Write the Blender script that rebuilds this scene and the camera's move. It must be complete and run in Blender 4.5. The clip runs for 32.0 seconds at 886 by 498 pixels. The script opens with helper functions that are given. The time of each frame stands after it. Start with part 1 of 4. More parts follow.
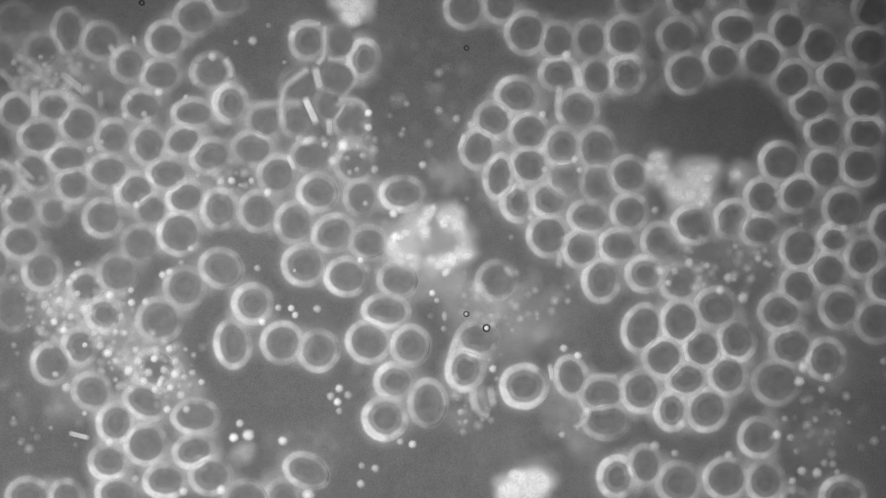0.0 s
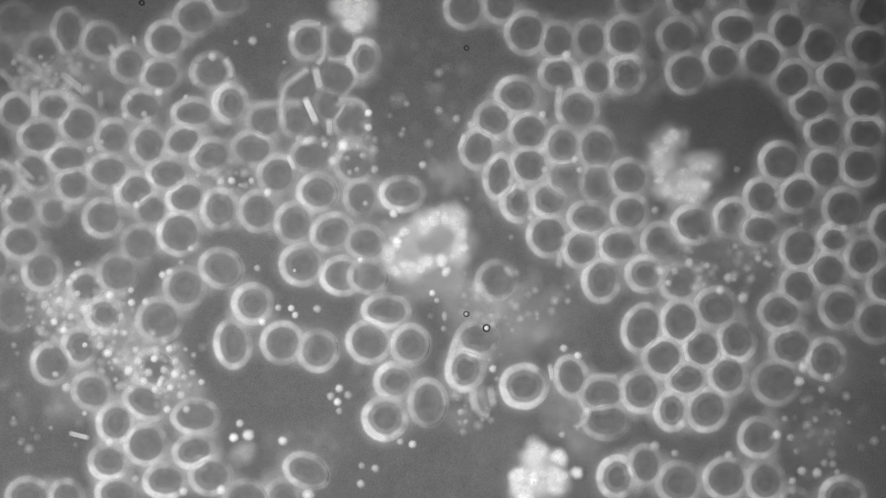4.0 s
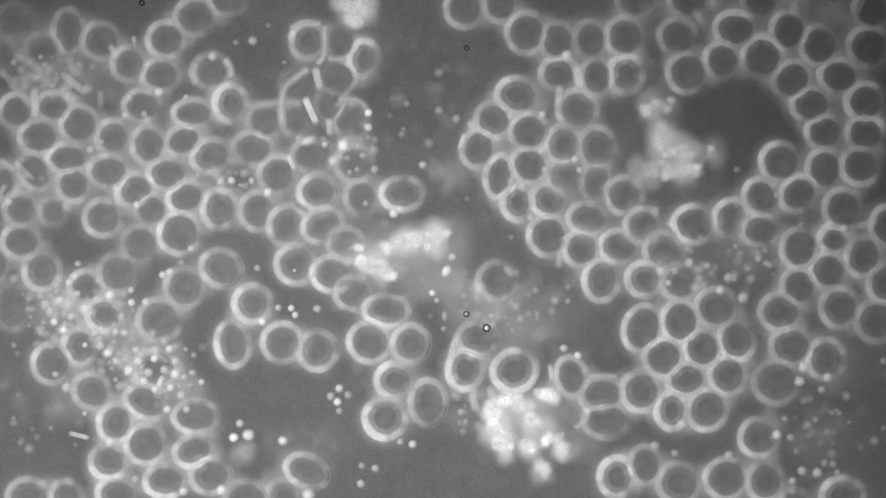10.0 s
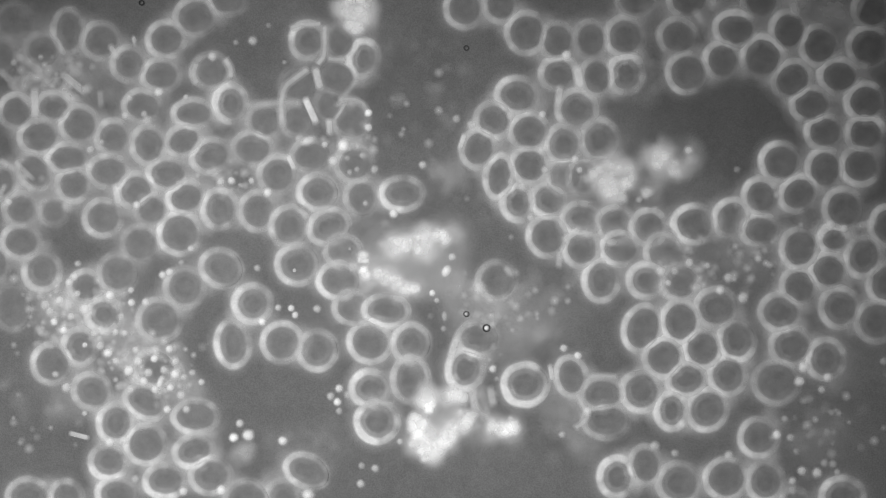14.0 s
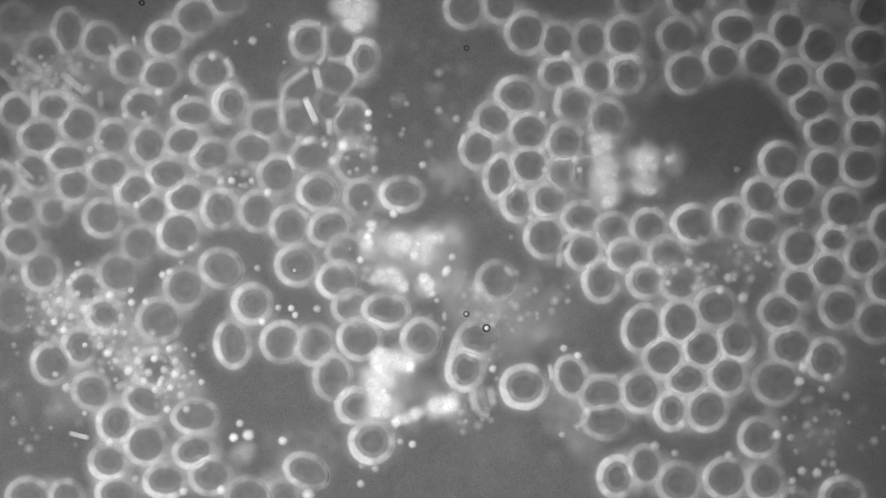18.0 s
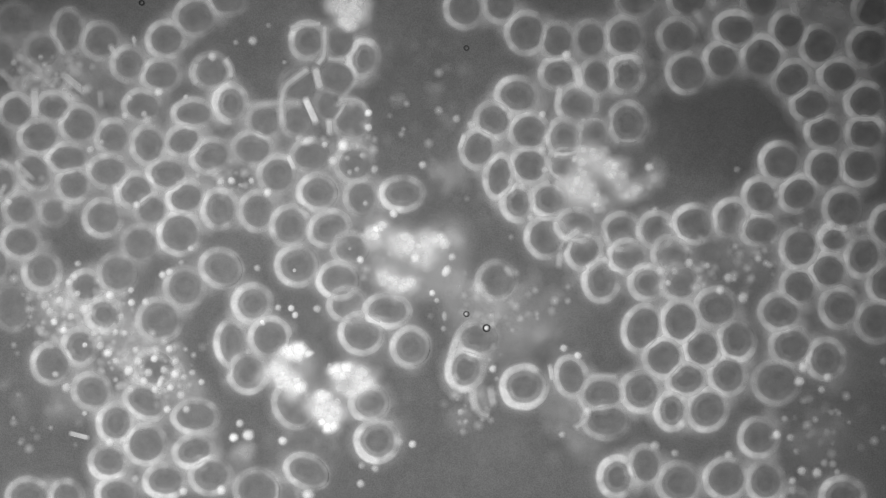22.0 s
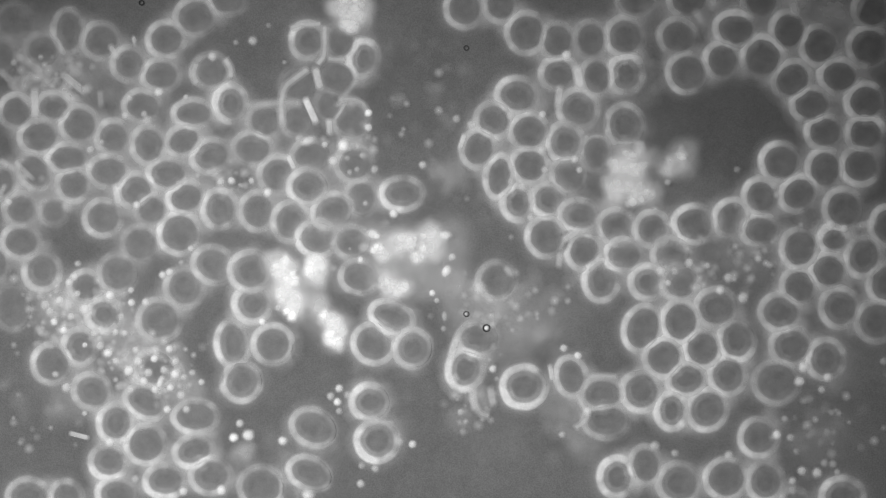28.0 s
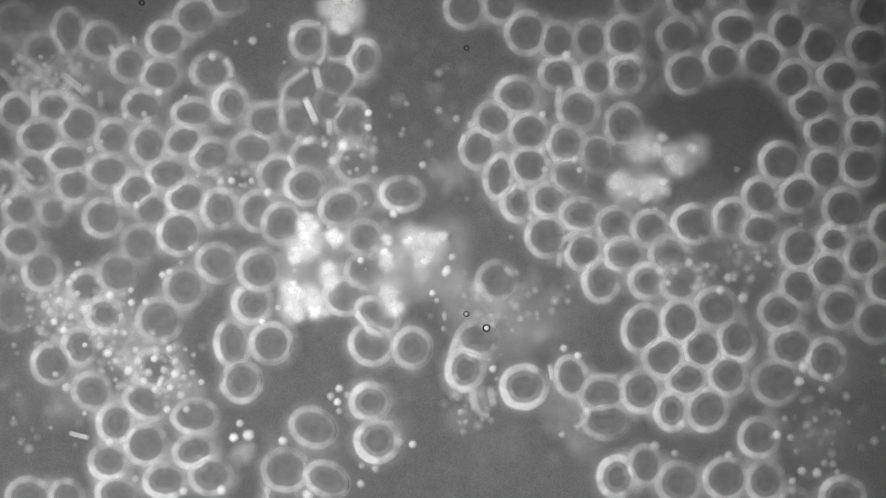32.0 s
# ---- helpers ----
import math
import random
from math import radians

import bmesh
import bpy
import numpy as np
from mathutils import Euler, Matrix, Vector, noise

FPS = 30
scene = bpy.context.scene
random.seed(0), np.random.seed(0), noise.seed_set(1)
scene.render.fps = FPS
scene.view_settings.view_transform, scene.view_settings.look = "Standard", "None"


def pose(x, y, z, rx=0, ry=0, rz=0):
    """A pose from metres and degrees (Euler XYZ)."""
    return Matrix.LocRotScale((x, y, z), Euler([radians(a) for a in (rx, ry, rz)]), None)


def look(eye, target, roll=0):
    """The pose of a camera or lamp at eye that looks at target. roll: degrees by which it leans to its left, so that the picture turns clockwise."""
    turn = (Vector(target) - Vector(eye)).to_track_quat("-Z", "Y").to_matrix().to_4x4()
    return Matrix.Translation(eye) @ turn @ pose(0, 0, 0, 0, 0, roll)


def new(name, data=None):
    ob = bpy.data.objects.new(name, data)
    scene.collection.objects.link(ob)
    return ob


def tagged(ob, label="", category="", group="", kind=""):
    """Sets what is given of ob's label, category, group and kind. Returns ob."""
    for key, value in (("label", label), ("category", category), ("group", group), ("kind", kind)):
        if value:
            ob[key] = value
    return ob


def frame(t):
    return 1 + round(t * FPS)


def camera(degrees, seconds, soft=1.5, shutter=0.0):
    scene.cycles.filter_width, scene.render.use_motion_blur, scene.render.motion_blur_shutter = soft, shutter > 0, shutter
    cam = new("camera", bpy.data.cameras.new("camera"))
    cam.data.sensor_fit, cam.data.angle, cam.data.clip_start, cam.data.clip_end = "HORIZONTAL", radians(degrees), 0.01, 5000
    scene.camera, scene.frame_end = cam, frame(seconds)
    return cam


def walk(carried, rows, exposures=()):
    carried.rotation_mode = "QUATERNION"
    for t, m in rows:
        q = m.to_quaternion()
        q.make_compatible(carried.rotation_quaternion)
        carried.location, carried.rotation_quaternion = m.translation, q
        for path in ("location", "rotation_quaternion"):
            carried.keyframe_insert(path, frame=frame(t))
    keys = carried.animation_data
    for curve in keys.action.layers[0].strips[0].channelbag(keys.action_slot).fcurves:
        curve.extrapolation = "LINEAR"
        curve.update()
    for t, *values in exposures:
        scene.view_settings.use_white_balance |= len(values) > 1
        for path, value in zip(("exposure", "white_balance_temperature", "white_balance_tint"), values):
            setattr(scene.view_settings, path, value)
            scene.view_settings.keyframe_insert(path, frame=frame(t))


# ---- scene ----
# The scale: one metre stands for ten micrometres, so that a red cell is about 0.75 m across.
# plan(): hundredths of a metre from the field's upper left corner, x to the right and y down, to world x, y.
U = 0.01
DIST = 44.0


def plan(x, y):
    return (x - 784) * U, (441 - y) * U


cam = camera(2 * math.degrees(math.atan(7.84 / DIST)), 32.0, soft=0.95)
STILL = pose(0, 0, DIST + 0.06)
walk(cam, [(0, STILL), (32, STILL)])

# ---- light: a tilted condenser lamp above the slide, and dim stray light
world = bpy.data.worlds.new("stray_light")
scene.world = world
world.use_nodes = True
world.node_tree.nodes["Background"].inputs[0].default_value = (1, 1, 1, 1)
world.node_tree.nodes["Background"].inputs[1].default_value = 0.16
lamp = bpy.data.lights.new("condenser_lamp", "SPOT")
lamp.energy, lamp.spot_size, lamp.spot_blend, lamp.shadow_soft_size = 88000, radians(36), 1.0, 2.5
lamp_ob = new("condenser_lamp", lamp)
lamp_ob.matrix_world = look((-14, 4, 40), (-1.8, -4.1, 0))
scene.view_settings.exposure = 0.0
scene.cycles.transparent_max_bounces = 32


# ---- materials
def shader(name):
    m = bpy.data.materials.new(name)
    m.use_nodes = True
    t = m.node_tree
    return m, t, t.nodes["Principled BSDF"]


def add(t, kind, **values):
    n = t.nodes.new(kind)
    for k, v in values.items():
        n.inputs[k.replace("_", " ")].default_value = v
    return n


def noise_ramp(t, scale, low, high, detail=4.0, space="Object"):
    co = t.nodes.new("ShaderNodeTexCoord")
    n = add(t, "ShaderNodeTexNoise", Scale=scale, Detail=detail)
    r = t.nodes.new("ShaderNodeMapRange")
    r.inputs[1].default_value, r.inputs[2].default_value = 0.3, 0.7
    r.inputs[3].default_value, r.inputs[4].default_value = low, high
    info = t.nodes.new("ShaderNodeObjectInfo")
    shift = t.nodes.new("ShaderNodeVectorMath")
    shift.operation = "MULTIPLY_ADD"
    shift.inputs[1].default_value = (37, 53, 71)
    t.links.new(info.outputs["Random"], shift.inputs[0])
    t.links.new(co.outputs[space], shift.inputs[2])
    t.links.new(shift.outputs[0], n.inputs["Vector"])
    t.links.new(n.outputs["Fac"], r.inputs[0])
    return r.outputs[0]


def math_node(t, op, a, b):
    n = t.nodes.new("ShaderNodeMath")
    n.operation = op
    for i, v in enumerate((a, b)):
        if isinstance(v, (int, float)):
            n.inputs[i].default_value = v
        else:
            t.links.new(v, n.inputs[i])
    return n.outputs[0]


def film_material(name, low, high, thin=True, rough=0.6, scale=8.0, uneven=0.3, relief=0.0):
    """A pale wet film. Its opacity, not its thickness, runs along v of the uv map (0: soft edge, 1: full), times the
    thing's own alpha.
    """
    m, t, b = shader(name)
    tone = noise_ramp(t, scale, low, high)
    fine = noise_ramp(t, 42.0, 0.92, 1.08, 1.0)
    value = math_node(t, "MULTIPLY", tone, fine)
    c = t.nodes.new("ShaderNodeCombineColor")
    for i in range(3):
        t.links.new(value, c.inputs[i])
    t.links.new(c.outputs[0], b.inputs["Base Color"])
    b.inputs["Roughness"].default_value = rough
    b.inputs["Specular IOR Level"].default_value = 0.2
    if relief:
        bump = add(t, "ShaderNodeBump", Strength=relief, Distance=0.03)
        t.links.new(noise_ramp(t, scale * 2.2, 0, 1), bump.inputs["Height"])
        t.links.new(bump.outputs[0], b.inputs["Normal"])
    # Soft alpha edges paint the optical glow and blur round bright parts.
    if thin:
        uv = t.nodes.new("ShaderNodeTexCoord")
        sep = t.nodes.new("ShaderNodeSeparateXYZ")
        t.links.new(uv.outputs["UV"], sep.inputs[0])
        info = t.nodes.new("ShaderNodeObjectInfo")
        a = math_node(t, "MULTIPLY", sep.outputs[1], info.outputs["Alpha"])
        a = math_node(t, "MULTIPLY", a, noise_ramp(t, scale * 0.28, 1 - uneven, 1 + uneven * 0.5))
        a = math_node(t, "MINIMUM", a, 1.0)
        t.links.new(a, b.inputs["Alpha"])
    return m


RIM_GLOW = film_material("membrane", 0.5, 0.6, uneven=0.3)
CYTOPLASM = film_material("cytoplasm", 0.104, 0.140, thin=False, scale=5.0)
GRANULE = film_material("granule_film", 0.72, 0.98, scale=4.0, uneven=0.3)
DENSE = film_material("dense_granule_film", 0.82, 0.98, scale=3.5, uneven=0.2)
BEAD = film_material("bead", 0.75, 0.9, thin=True)
HAZE = film_material("haze_film", 0.5, 0.6, scale=5.0, uneven=0.55)
DIM_FILM = film_material("dim_film", 0.045, 0.055, scale=2.0, uneven=0.3)
DUST = film_material("dark_dust", 0.02, 0.03)


def slide_material():
    m, t, b = shader("plasma_on_glass")
    a = math_node(t, "MULTIPLY", noise_ramp(t, 0.35, 0.099, 0.121), noise_ramp(t, 1.6, 0.93, 1.08))
    f = math_node(t, "MULTIPLY", noise_ramp(t, 6.0, 0.95, 1.05), noise_ramp(t, 42.0, 0.86, 1.14, 1.0))
    v = math_node(t, "MULTIPLY", a, f)
    c = t.nodes.new("ShaderNodeCombineColor")
    for i in range(3):
        t.links.new(v, c.inputs[i])
    t.links.new(c.outputs[0], b.inputs["Base Color"])
    b.inputs["Roughness"].default_value = 0.7
    b.inputs["Specular IOR Level"].default_value = 0.1
    return m


# ---- mesh helpers
def finish(name, bm, material, parent=None, label="", density=1.0):
    for f in bm.faces:
        f.smooth = True
    me = bpy.data.meshes.new(name)
    bm.to_mesh(me)
    bm.free()
    me.materials.append(material)
    ob = new(name, me)
    ob.color = (1, 1, 1, density)
    if parent:
        ob.parent = parent
    if label:
        ob["label"] = label
    return ob


def wobble(seed, amount):
    rnd = random.Random(seed)
    terms = [(k, rnd.uniform(-1, 1) * amount / k ** 0.7, rnd.uniform(0, 6.28)) for k in (2, 3, 4, 5, 7)]
    return lambda a: 1 + sum(c * math.cos(k * a + p) for k, c, p in terms)


def rounds(points, rings, opacity_at=None, cap=True, fill=None, fade=None):
    """Closed rounds about z. points: the outline, (x, y) one after another; rings: (offset outwards, share of the
    outline, z, opacity).
    """
    bm = bmesh.new()
    uv = bm.loops.layers.uv.new("uv")
    n = len(points)
    rows, opacity = [], {}
    for off, share, z, w, *more in rings:
        row = []
        for i, (x, y) in enumerate(points):
            k = share + off / math.hypot(x, y)
            v = bm.verts.new((x * k, y * k, z))
            opacity[v] = w * (opacity_at[i] if opacity_at else 1) + (more[0] * fill[i] if fill and more else 0)
            if fade and off > 0.01:
                opacity[v] *= fade(x * k, y * k)
            row.append(v)
        rows.append(row)
    for r0, r1 in zip(rows, rows[1:]):
        for i in range(n):
            j = (i + 1) % n
            bm.faces.new((r0[i], r0[j], r1[j], r1[i]))
    if cap:
        bm.faces.new(rows[-1])
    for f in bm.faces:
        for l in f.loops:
            l[uv].uv = (0.5, opacity[l.vert])
    bm.normal_update()
    return bm


def oval(a, b, seed=0, amount=0.02, steps=44):
    shape = wobble(seed, amount)
    turns = [2 * math.pi * i / steps for i in range(steps)]
    return [(a * shape(q) * math.cos(q), b * shape(q) * math.sin(q)) for q in turns]


def capsule(length, r, steps=20):
    turns = [2 * math.pi * (i + 0.5) / steps for i in range(steps)]
    return [(r * math.cos(q) + math.copysign(length, math.cos(q)), r * math.sin(q)) for q in turns]


def thing(name, x, y, label, category, group=""):
    e = new(name)
    e.empty_display_size = 0.2
    px, py = plan(x, y)
    e.location = (px, py, 0)
    return tagged(e, label, category, group)


# ---- the slide
def slide():
    bm = bmesh.new()
    bmesh.ops.create_grid(bm, x_segments=8, y_segments=8, size=40)
    for v in bm.verts:
        v.co.z = 0
    ob = finish("ground", bm, slide_material())
    ob["kind"] = "structure"
    tagged(ob, "grey film of blood plasma on the glass slide", "slide")


slide()

# Rim profiles: opacity paints the bright rim, its outer halo and lighter inner ring.
OUTER = [(0.24, 1, 0.02, 0.0, 0.0), (0.17, 1, 0.0211, 0.05, 0.3), (0.115, 1, 0.0227, 0.12, 0.48), (0.086, 1, 0.0249, 0.2, 0.5),
         (0.063, 1, 0.0288, 0.46, 0.36), (0.042, 1, 0.0343, 0.78, 0.16), (0.015, 1, 0.0398, 0.88, 0.04)]
INNER = [(-0.025, 1, 0.0398, 0.88), (-0.048, 1, 0.0359, 0.72), (-0.07, 1, 0.031, 0.34), (-0.09, 1, 0.0277, 0.17), (-0.125, 1, 0.0249, 0.12), (-0.16, 1, 0.0227, 0.05),
         (-0.2, 1, 0.0211, 0.0)]
MIDDLING = [(-0.025, 1, 0.0398, 0.9), (-0.05, 1, 0.0359, 0.74), (-0.075, 1, 0.0316, 0.36), (-0.1, 1, 0.0288, 0.2), (-0.15, 1, 0.0261, 0.17), (-0.175, 1, 0.0233, 0.06),
            (-0.2, 1, 0.0211, 0.0)]
WIDE = [(-0.025, 1, 0.0398, 0.93), (-0.055, 1, 0.0359, 0.78), (-0.08, 1, 0.0316, 0.42), (-0.1, 1, 0.0288, 0.29), (-0.145, 1, 0.0261, 0.25), (-0.17, 1, 0.0233, 0.08),
        (-0.2, 1, 0.0211, 0.0)]
SPECS, CELLS = [], {}


def red_cell(x, y, a, b, turn, density, pushed=False):
    """Note a red blood cell: half widths along and across, turned by degrees, how opaque and so how bright its rim is,
    and whether it is pushed about.
    """
    SPECS.append((x, y, (a - 1.3) * U, (b - 1.3) * U, radians(turn), density, pushed))


def reach(spec, q):
    """The half width of a cell in the world direction q."""
    _, _, a, b, turn, *_ = spec
    return a * b / math.hypot(b * math.cos(q - turn), a * math.sin(q - turn))


def outline(k):
    """The outline of a cell, flattened where it leans on a neighbour."""
    x, y, a, b, turn, _, pushed = SPECS[k]
    walls, near_ones = [], []
    for m, other in enumerate(SPECS):
        dx, dy = (other[0] - x) * U, (y - other[1]) * U
        d = math.hypot(dx, dy)
        if m != k and d < 1.1:
            near_ones.append(other)
            q = math.atan2(dy, dx)
            own, their = reach(SPECS[k], q), reach(other, q)
            if d < own + their + 0.06:
                h = d * own / (own + their)
                if pushed or other[6]:
                    h += 0.6 * max(0.0, own - h)
                walls.append((q - turn, h))
    made, corner = [], []
    for px, py in oval(a, b, k + 1, 0.027, 64):
        r, q = math.hypot(px, py), math.atan2(py, px)
        soft, ends = r ** -14, []
        for w, h in walls:
            c = math.cos(q - w)
            if c > 0.2:
                soft += (h / c) ** -14
                ends.append(h / c)
        f = max(0.7, min(1.0, 1.05 * soft ** (-1 / 14) / r))
        made.append((px * f, py * f))
        near = max(0, 1 - (ends[0] / r - 0.9) / 0.15) if ends and (ends.sort() or ends[0] < 1.05 * r) else 0
        ends.sort()
        both = max(0, 1 - (ends[1] - ends[0]) / (0.14 * r)) if len(ends) > 1 and ends[1] < 1.3 * r else 0
        # Extra rim opacity paints the brightness where cells touch and corners meet.
        corner.append(1.4 * both + 0.75 * min(1, near))
    # smooth round the outline, and how far each stretch is from the next cell
    n = len(made)
    corner = [sum(corner[(i + d) % n] * w for d, w in ((-3, .1), (-2, .15), (-1, .2), (0, .2), (1, .2), (2, .15), (3, .1))) for i in range(n)]
    # Gaps between packed cells are painted brighter, as if their rim glow merged.
    fill = []
    for px, py in made:
        wx, wy = px * math.cos(turn) - py * math.sin(turn), px * math.sin(turn) + py * math.cos(turn)
        gap = 1.0
        for other in near_ones:
            dx, dy = wx - (other[0] - x) * U, wy - (y - other[1]) * U
            gap = min(gap, math.hypot(dx, dy) - reach(other, math.atan2(dy, dx)))
        fill.append(max(0.0, min(1.0, 1 - gap / 0.32)) * (0.4 if pushed else 0.86))
    fill = [(fill[i - 1] + fill[i] + fill[(i + 1) % n]) / 3 for i in range(n)]

    def fade(px, py):
        """A rim's opacity fades where it would run into the next cell."""
        wx, wy = px * math.cos(turn) - py * math.sin(turn), px * math.sin(turn) + py * math.cos(turn)
        left = 1.0
        for other in near_ones:
            dx, dy = wx - (other[0] - x) * U, wy - (y - other[1]) * U
            least = 0.5 if pushed or other[6] else 0.0
            left = min(left, max(least, 1 + (math.hypot(dx, dy) - reach(other, math.atan2(dy, dx))) / 0.07))
        return left

    return made, corner, fill, fade


def build_cell(k):
    """A red blood cell: a rounded rim, painted brighter to one side as if lit from there, round a sunken middle."""
    x, y, a, b, turn, density, _ = SPECS[k]
    rnd = random.Random(k)
    tone = "bright" if density > 0.8 else "pale" if density > 0.5 else "faint"
    shape = "oval" if max(a, b) > 1.15 * min(a, b) else "round"
    e = thing("red_blood_cell", x, y, f"{shape} red blood cell with a {tone} rim on the slide", "blood cell", "red blood cells")
    e.rotation_euler.z = turn
    e.location.z = 0.03 * (SPECS[k][6] and x < 950) + 0.0003 * ((k * 7) % 13)
    line, corner, fill, fade = outline(k)
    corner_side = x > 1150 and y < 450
    # Rim opacity rises towards the left to paint oblique light on it.
    lit_bias, side = rnd.uniform(0.22, 0.5) + (0.42 if corner_side else 0.1), radians(182 + (y - 441) * 0.075 - 16 * corner_side) + rnd.gauss(0, 0.38) - turn
    inside = INNER if corner_side else WIDE if density > 0.8 else rnd.choice((INNER, MIDDLING, MIDDLING))
    waves = [(n, rnd.uniform(0.03, 0.12), rnd.uniform(0, 6.28)) for n in (2, 3, 5, 7)]
    opacity = []
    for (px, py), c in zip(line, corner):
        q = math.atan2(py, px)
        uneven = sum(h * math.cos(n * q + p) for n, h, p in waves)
        opacity.append(max(0.3, 0.86 + lit_bias * math.cos(q - side) + uneven) + 1.0 * c)
    finish("membrane", rounds(line, OUTER + inside, opacity, False, fill, fade), RIM_GLOW, e, density=density)
    dish = [(0.004, 1, 0.003, 1), (-0.012, 1, 0.01, 1), (0, 0.82, 0.017, 1), (0, 0.68, 0.018, 1), (0, 0.5, 0.014, 1), (0, 0.2, 0.012, 1)]
    finish("cytoplasm", rounds(line, dish), CYTOPLASM, e)
    CELLS[(x, y)] = e


red_cell(25, 38, 33, 33, 0, 0.25)
red_cell(121, 55, 28, 41, 0, 0.5)
red_cell(178, 72, 34, 33, 0, 0.6)
red_cell(75, 88, 31, 30, 0, 0.35)
red_cell(294, 70, 34, 32, 0, 0.75)
red_cell(346, 30, 37, 34, 0, 0.6)
red_cell(228, 113, 31, 31, 0, 0.6)
red_cell(285, 133, 35, 29, 0, 0.6)
red_cell(373, 126, 34, 32, 0, 0.5)
red_cell(408, 183, 30, 34, 0, 0.95)
red_cell(28, 197, 30, 31, 0, 0.65)
red_cell(94, 189, 32, 27, 0, 0.65)
red_cell(140, 220, 34, 34, 0, 0.6)
red_cell(252, 188, 34, 29, 0, 0.6)
red_cell(342, 201, 36, 26, 0, 0.65)
red_cell(69, 243, 36, 31, 0, 0.65)
red_cell(200, 243, 31, 31, 0, 0.55)
red_cell(263, 257, 31, 35, 0, 0.65)
red_cell(325, 249, 33, 27, 25, 0.65)
red_cell(373, 276, 36, 30, 10, 0.65)
red_cell(119, 280, 37, 27, 0, 0.6)
red_cell(192, 304, 37, 30, 0, 0.6)
red_cell(296, 308, 36, 30, 0, 0.6)
red_cell(60, 303, 28, 36, 35, 0.5)
red_cell(-3, 322, 32, 32, 0, 0.6)
red_cell(130, 327, 30, 31, 0, 0.6)
red_cell(240, 337, 34, 31, 0, 0.72)
red_cell(329, 350, 34, 29, 15, 0.7)
red_cell(182, 386, 34, 33, 0, 0.65)
red_cell(36, 370, 30, 30, 0, 0.5)
red_cell(95, 375, 27, 25, 0, 0.35)
red_cell(268, 372, 29, 28, 0, 0.28)
red_cell(318, 413, 38, 38, 0, 0.76)
red_cell(389, 370, 32, 35, 0, 0.75)
red_cell(248, 432, 33, 33, 0, 0.34)
red_cell(37, 428, 35, 30, 0, 0.6)
red_cell(74, 480, 33, 35, 0, 0.65)
red_cell(208, 484, 35, 35, 0, 0.4)
red_cell(151, 508, 30, 29, 0, 0.65)
red_cell(327, 509, 36, 36, 0, 0.55)
red_cell(392, 475, 38, 33, -25, 0.6, True)
red_cell(183, 557, 31, 31, 0, 0.9)
red_cell(22, 545, 33, 41, 0, 0.273)
red_cell(282, 567, 39, 38, 0, 0.585)
red_cell(-8, 468, 25, 32, 0, 0.6)
red_cell(141, 614, 31, 33, 0, 0.68)
red_cell(92, 644, 35, 36, 0, 0.585)
red_cell(163, 693, 35, 32, -25, 0.624)
red_cell(257, 712, 38, 30, -30, 0.624)
red_cell(205, 749, 32, 35, -10, 0.8)
red_cell(346, 738, 40, 30, 0, 0.75)
red_cell(258, 787, 36, 36, 0, 0.8)
red_cell(343, 799, 36, 28, 15, 0.75)
red_cell(192, 818, 33, 31, 0, 0.8)
red_cell(292, 852, 37, 30, 0, 0.8)
red_cell(373, 843, 37, 32, 0, 0.6)
red_cell(207, 876, 36, 31, 0, 0.75)
red_cell(50, 880, 38, 33, 0, 0.75)
red_cell(117, 881, 30, 30, 0, 0.75)
red_cell(437, 888, 40, 37, 0, 0.64, True)
red_cell(500, 886, 32, 37, 0, 0.6)
red_cell(543, 834, 40, 29, -22, 0.66, True)
red_cell(402, 4, 34, 24, 0, 0.5)
red_cell(545, 72, 31, 33, 0, 0.75)
red_cell(603, 72, 27, 33, 0, 0.2)
red_cell(643, 104, 27, 34, -12, 0.85)
red_cell(598, 138, 32, 30, 0, 0.12)
red_cell(470, 214, 32, 31, 0, 0.36)
red_cell(525, 212, 27, 31, 0, 0.28)
red_cell(528, 150, 34, 32, 30, 0.16)
red_cell(582, 187, 25, 30, 0, 0.18)
red_cell(621, 212, 32, 33, 0, 0.4)
red_cell(447, 263, 36, 31, 0, 0.506)
red_cell(491, 309, 34, 34, 0, 0.602)
red_cell(550, 276, 35, 29, 0, 0.433)
red_cell(627, 290, 34, 33, 0, 0.5)
red_cell(563, 341, 35, 32, 0, 0.75, True)
red_cell(640, 350, 29, 33, 0, 0.5)
red_cell(712, 343, 38, 30, 0, 0.75)
red_cell(457, 374, 33, 35, 0, 0.62)
red_cell(523, 394, 34, 37, -15, 0.62, True)
red_cell(591, 413, 37, 32, 20, 0.74, True)
red_cell(653, 429, 33, 29, 0, 0.5, True)
red_cell(539, 469, 37, 36, 0, 0.72, True)
red_cell(613, 490, 36, 33, 0, 0.8, True)
red_cell(705, 496, 34, 31, -10, 0.55, True)
red_cell(684, 551, 41, 29, -5, 0.8, True)
red_cell(447, 538, 34, 34, 0, 0.85)
red_cell(412, 609, 30, 42, 5, 0.8)
red_cell(500, 607, 36, 35, 0, 0.8, True)
red_cell(564, 621, 35, 35, 0, 0.62, True)
red_cell(653, 605, 38, 36, -15, 0.8, True)
red_cell(727, 612, 34, 34, 0, 0.75, True)
red_cell(699, 676, 34, 32, 0, 0.9, True)
red_cell(682, 740, 38, 37, 0, 1, True)
red_cell(758, 714, 33, 41, 0, 0.6, True)
red_cell(822, 15, 34, 35, 0, 0.75)
red_cell(886, 8, 30, 32, 0, 0.6)
red_cell(932, 58, 36, 37, 0, 0.75)
red_cell(986, 72, 31, 34, 0, 0.55)
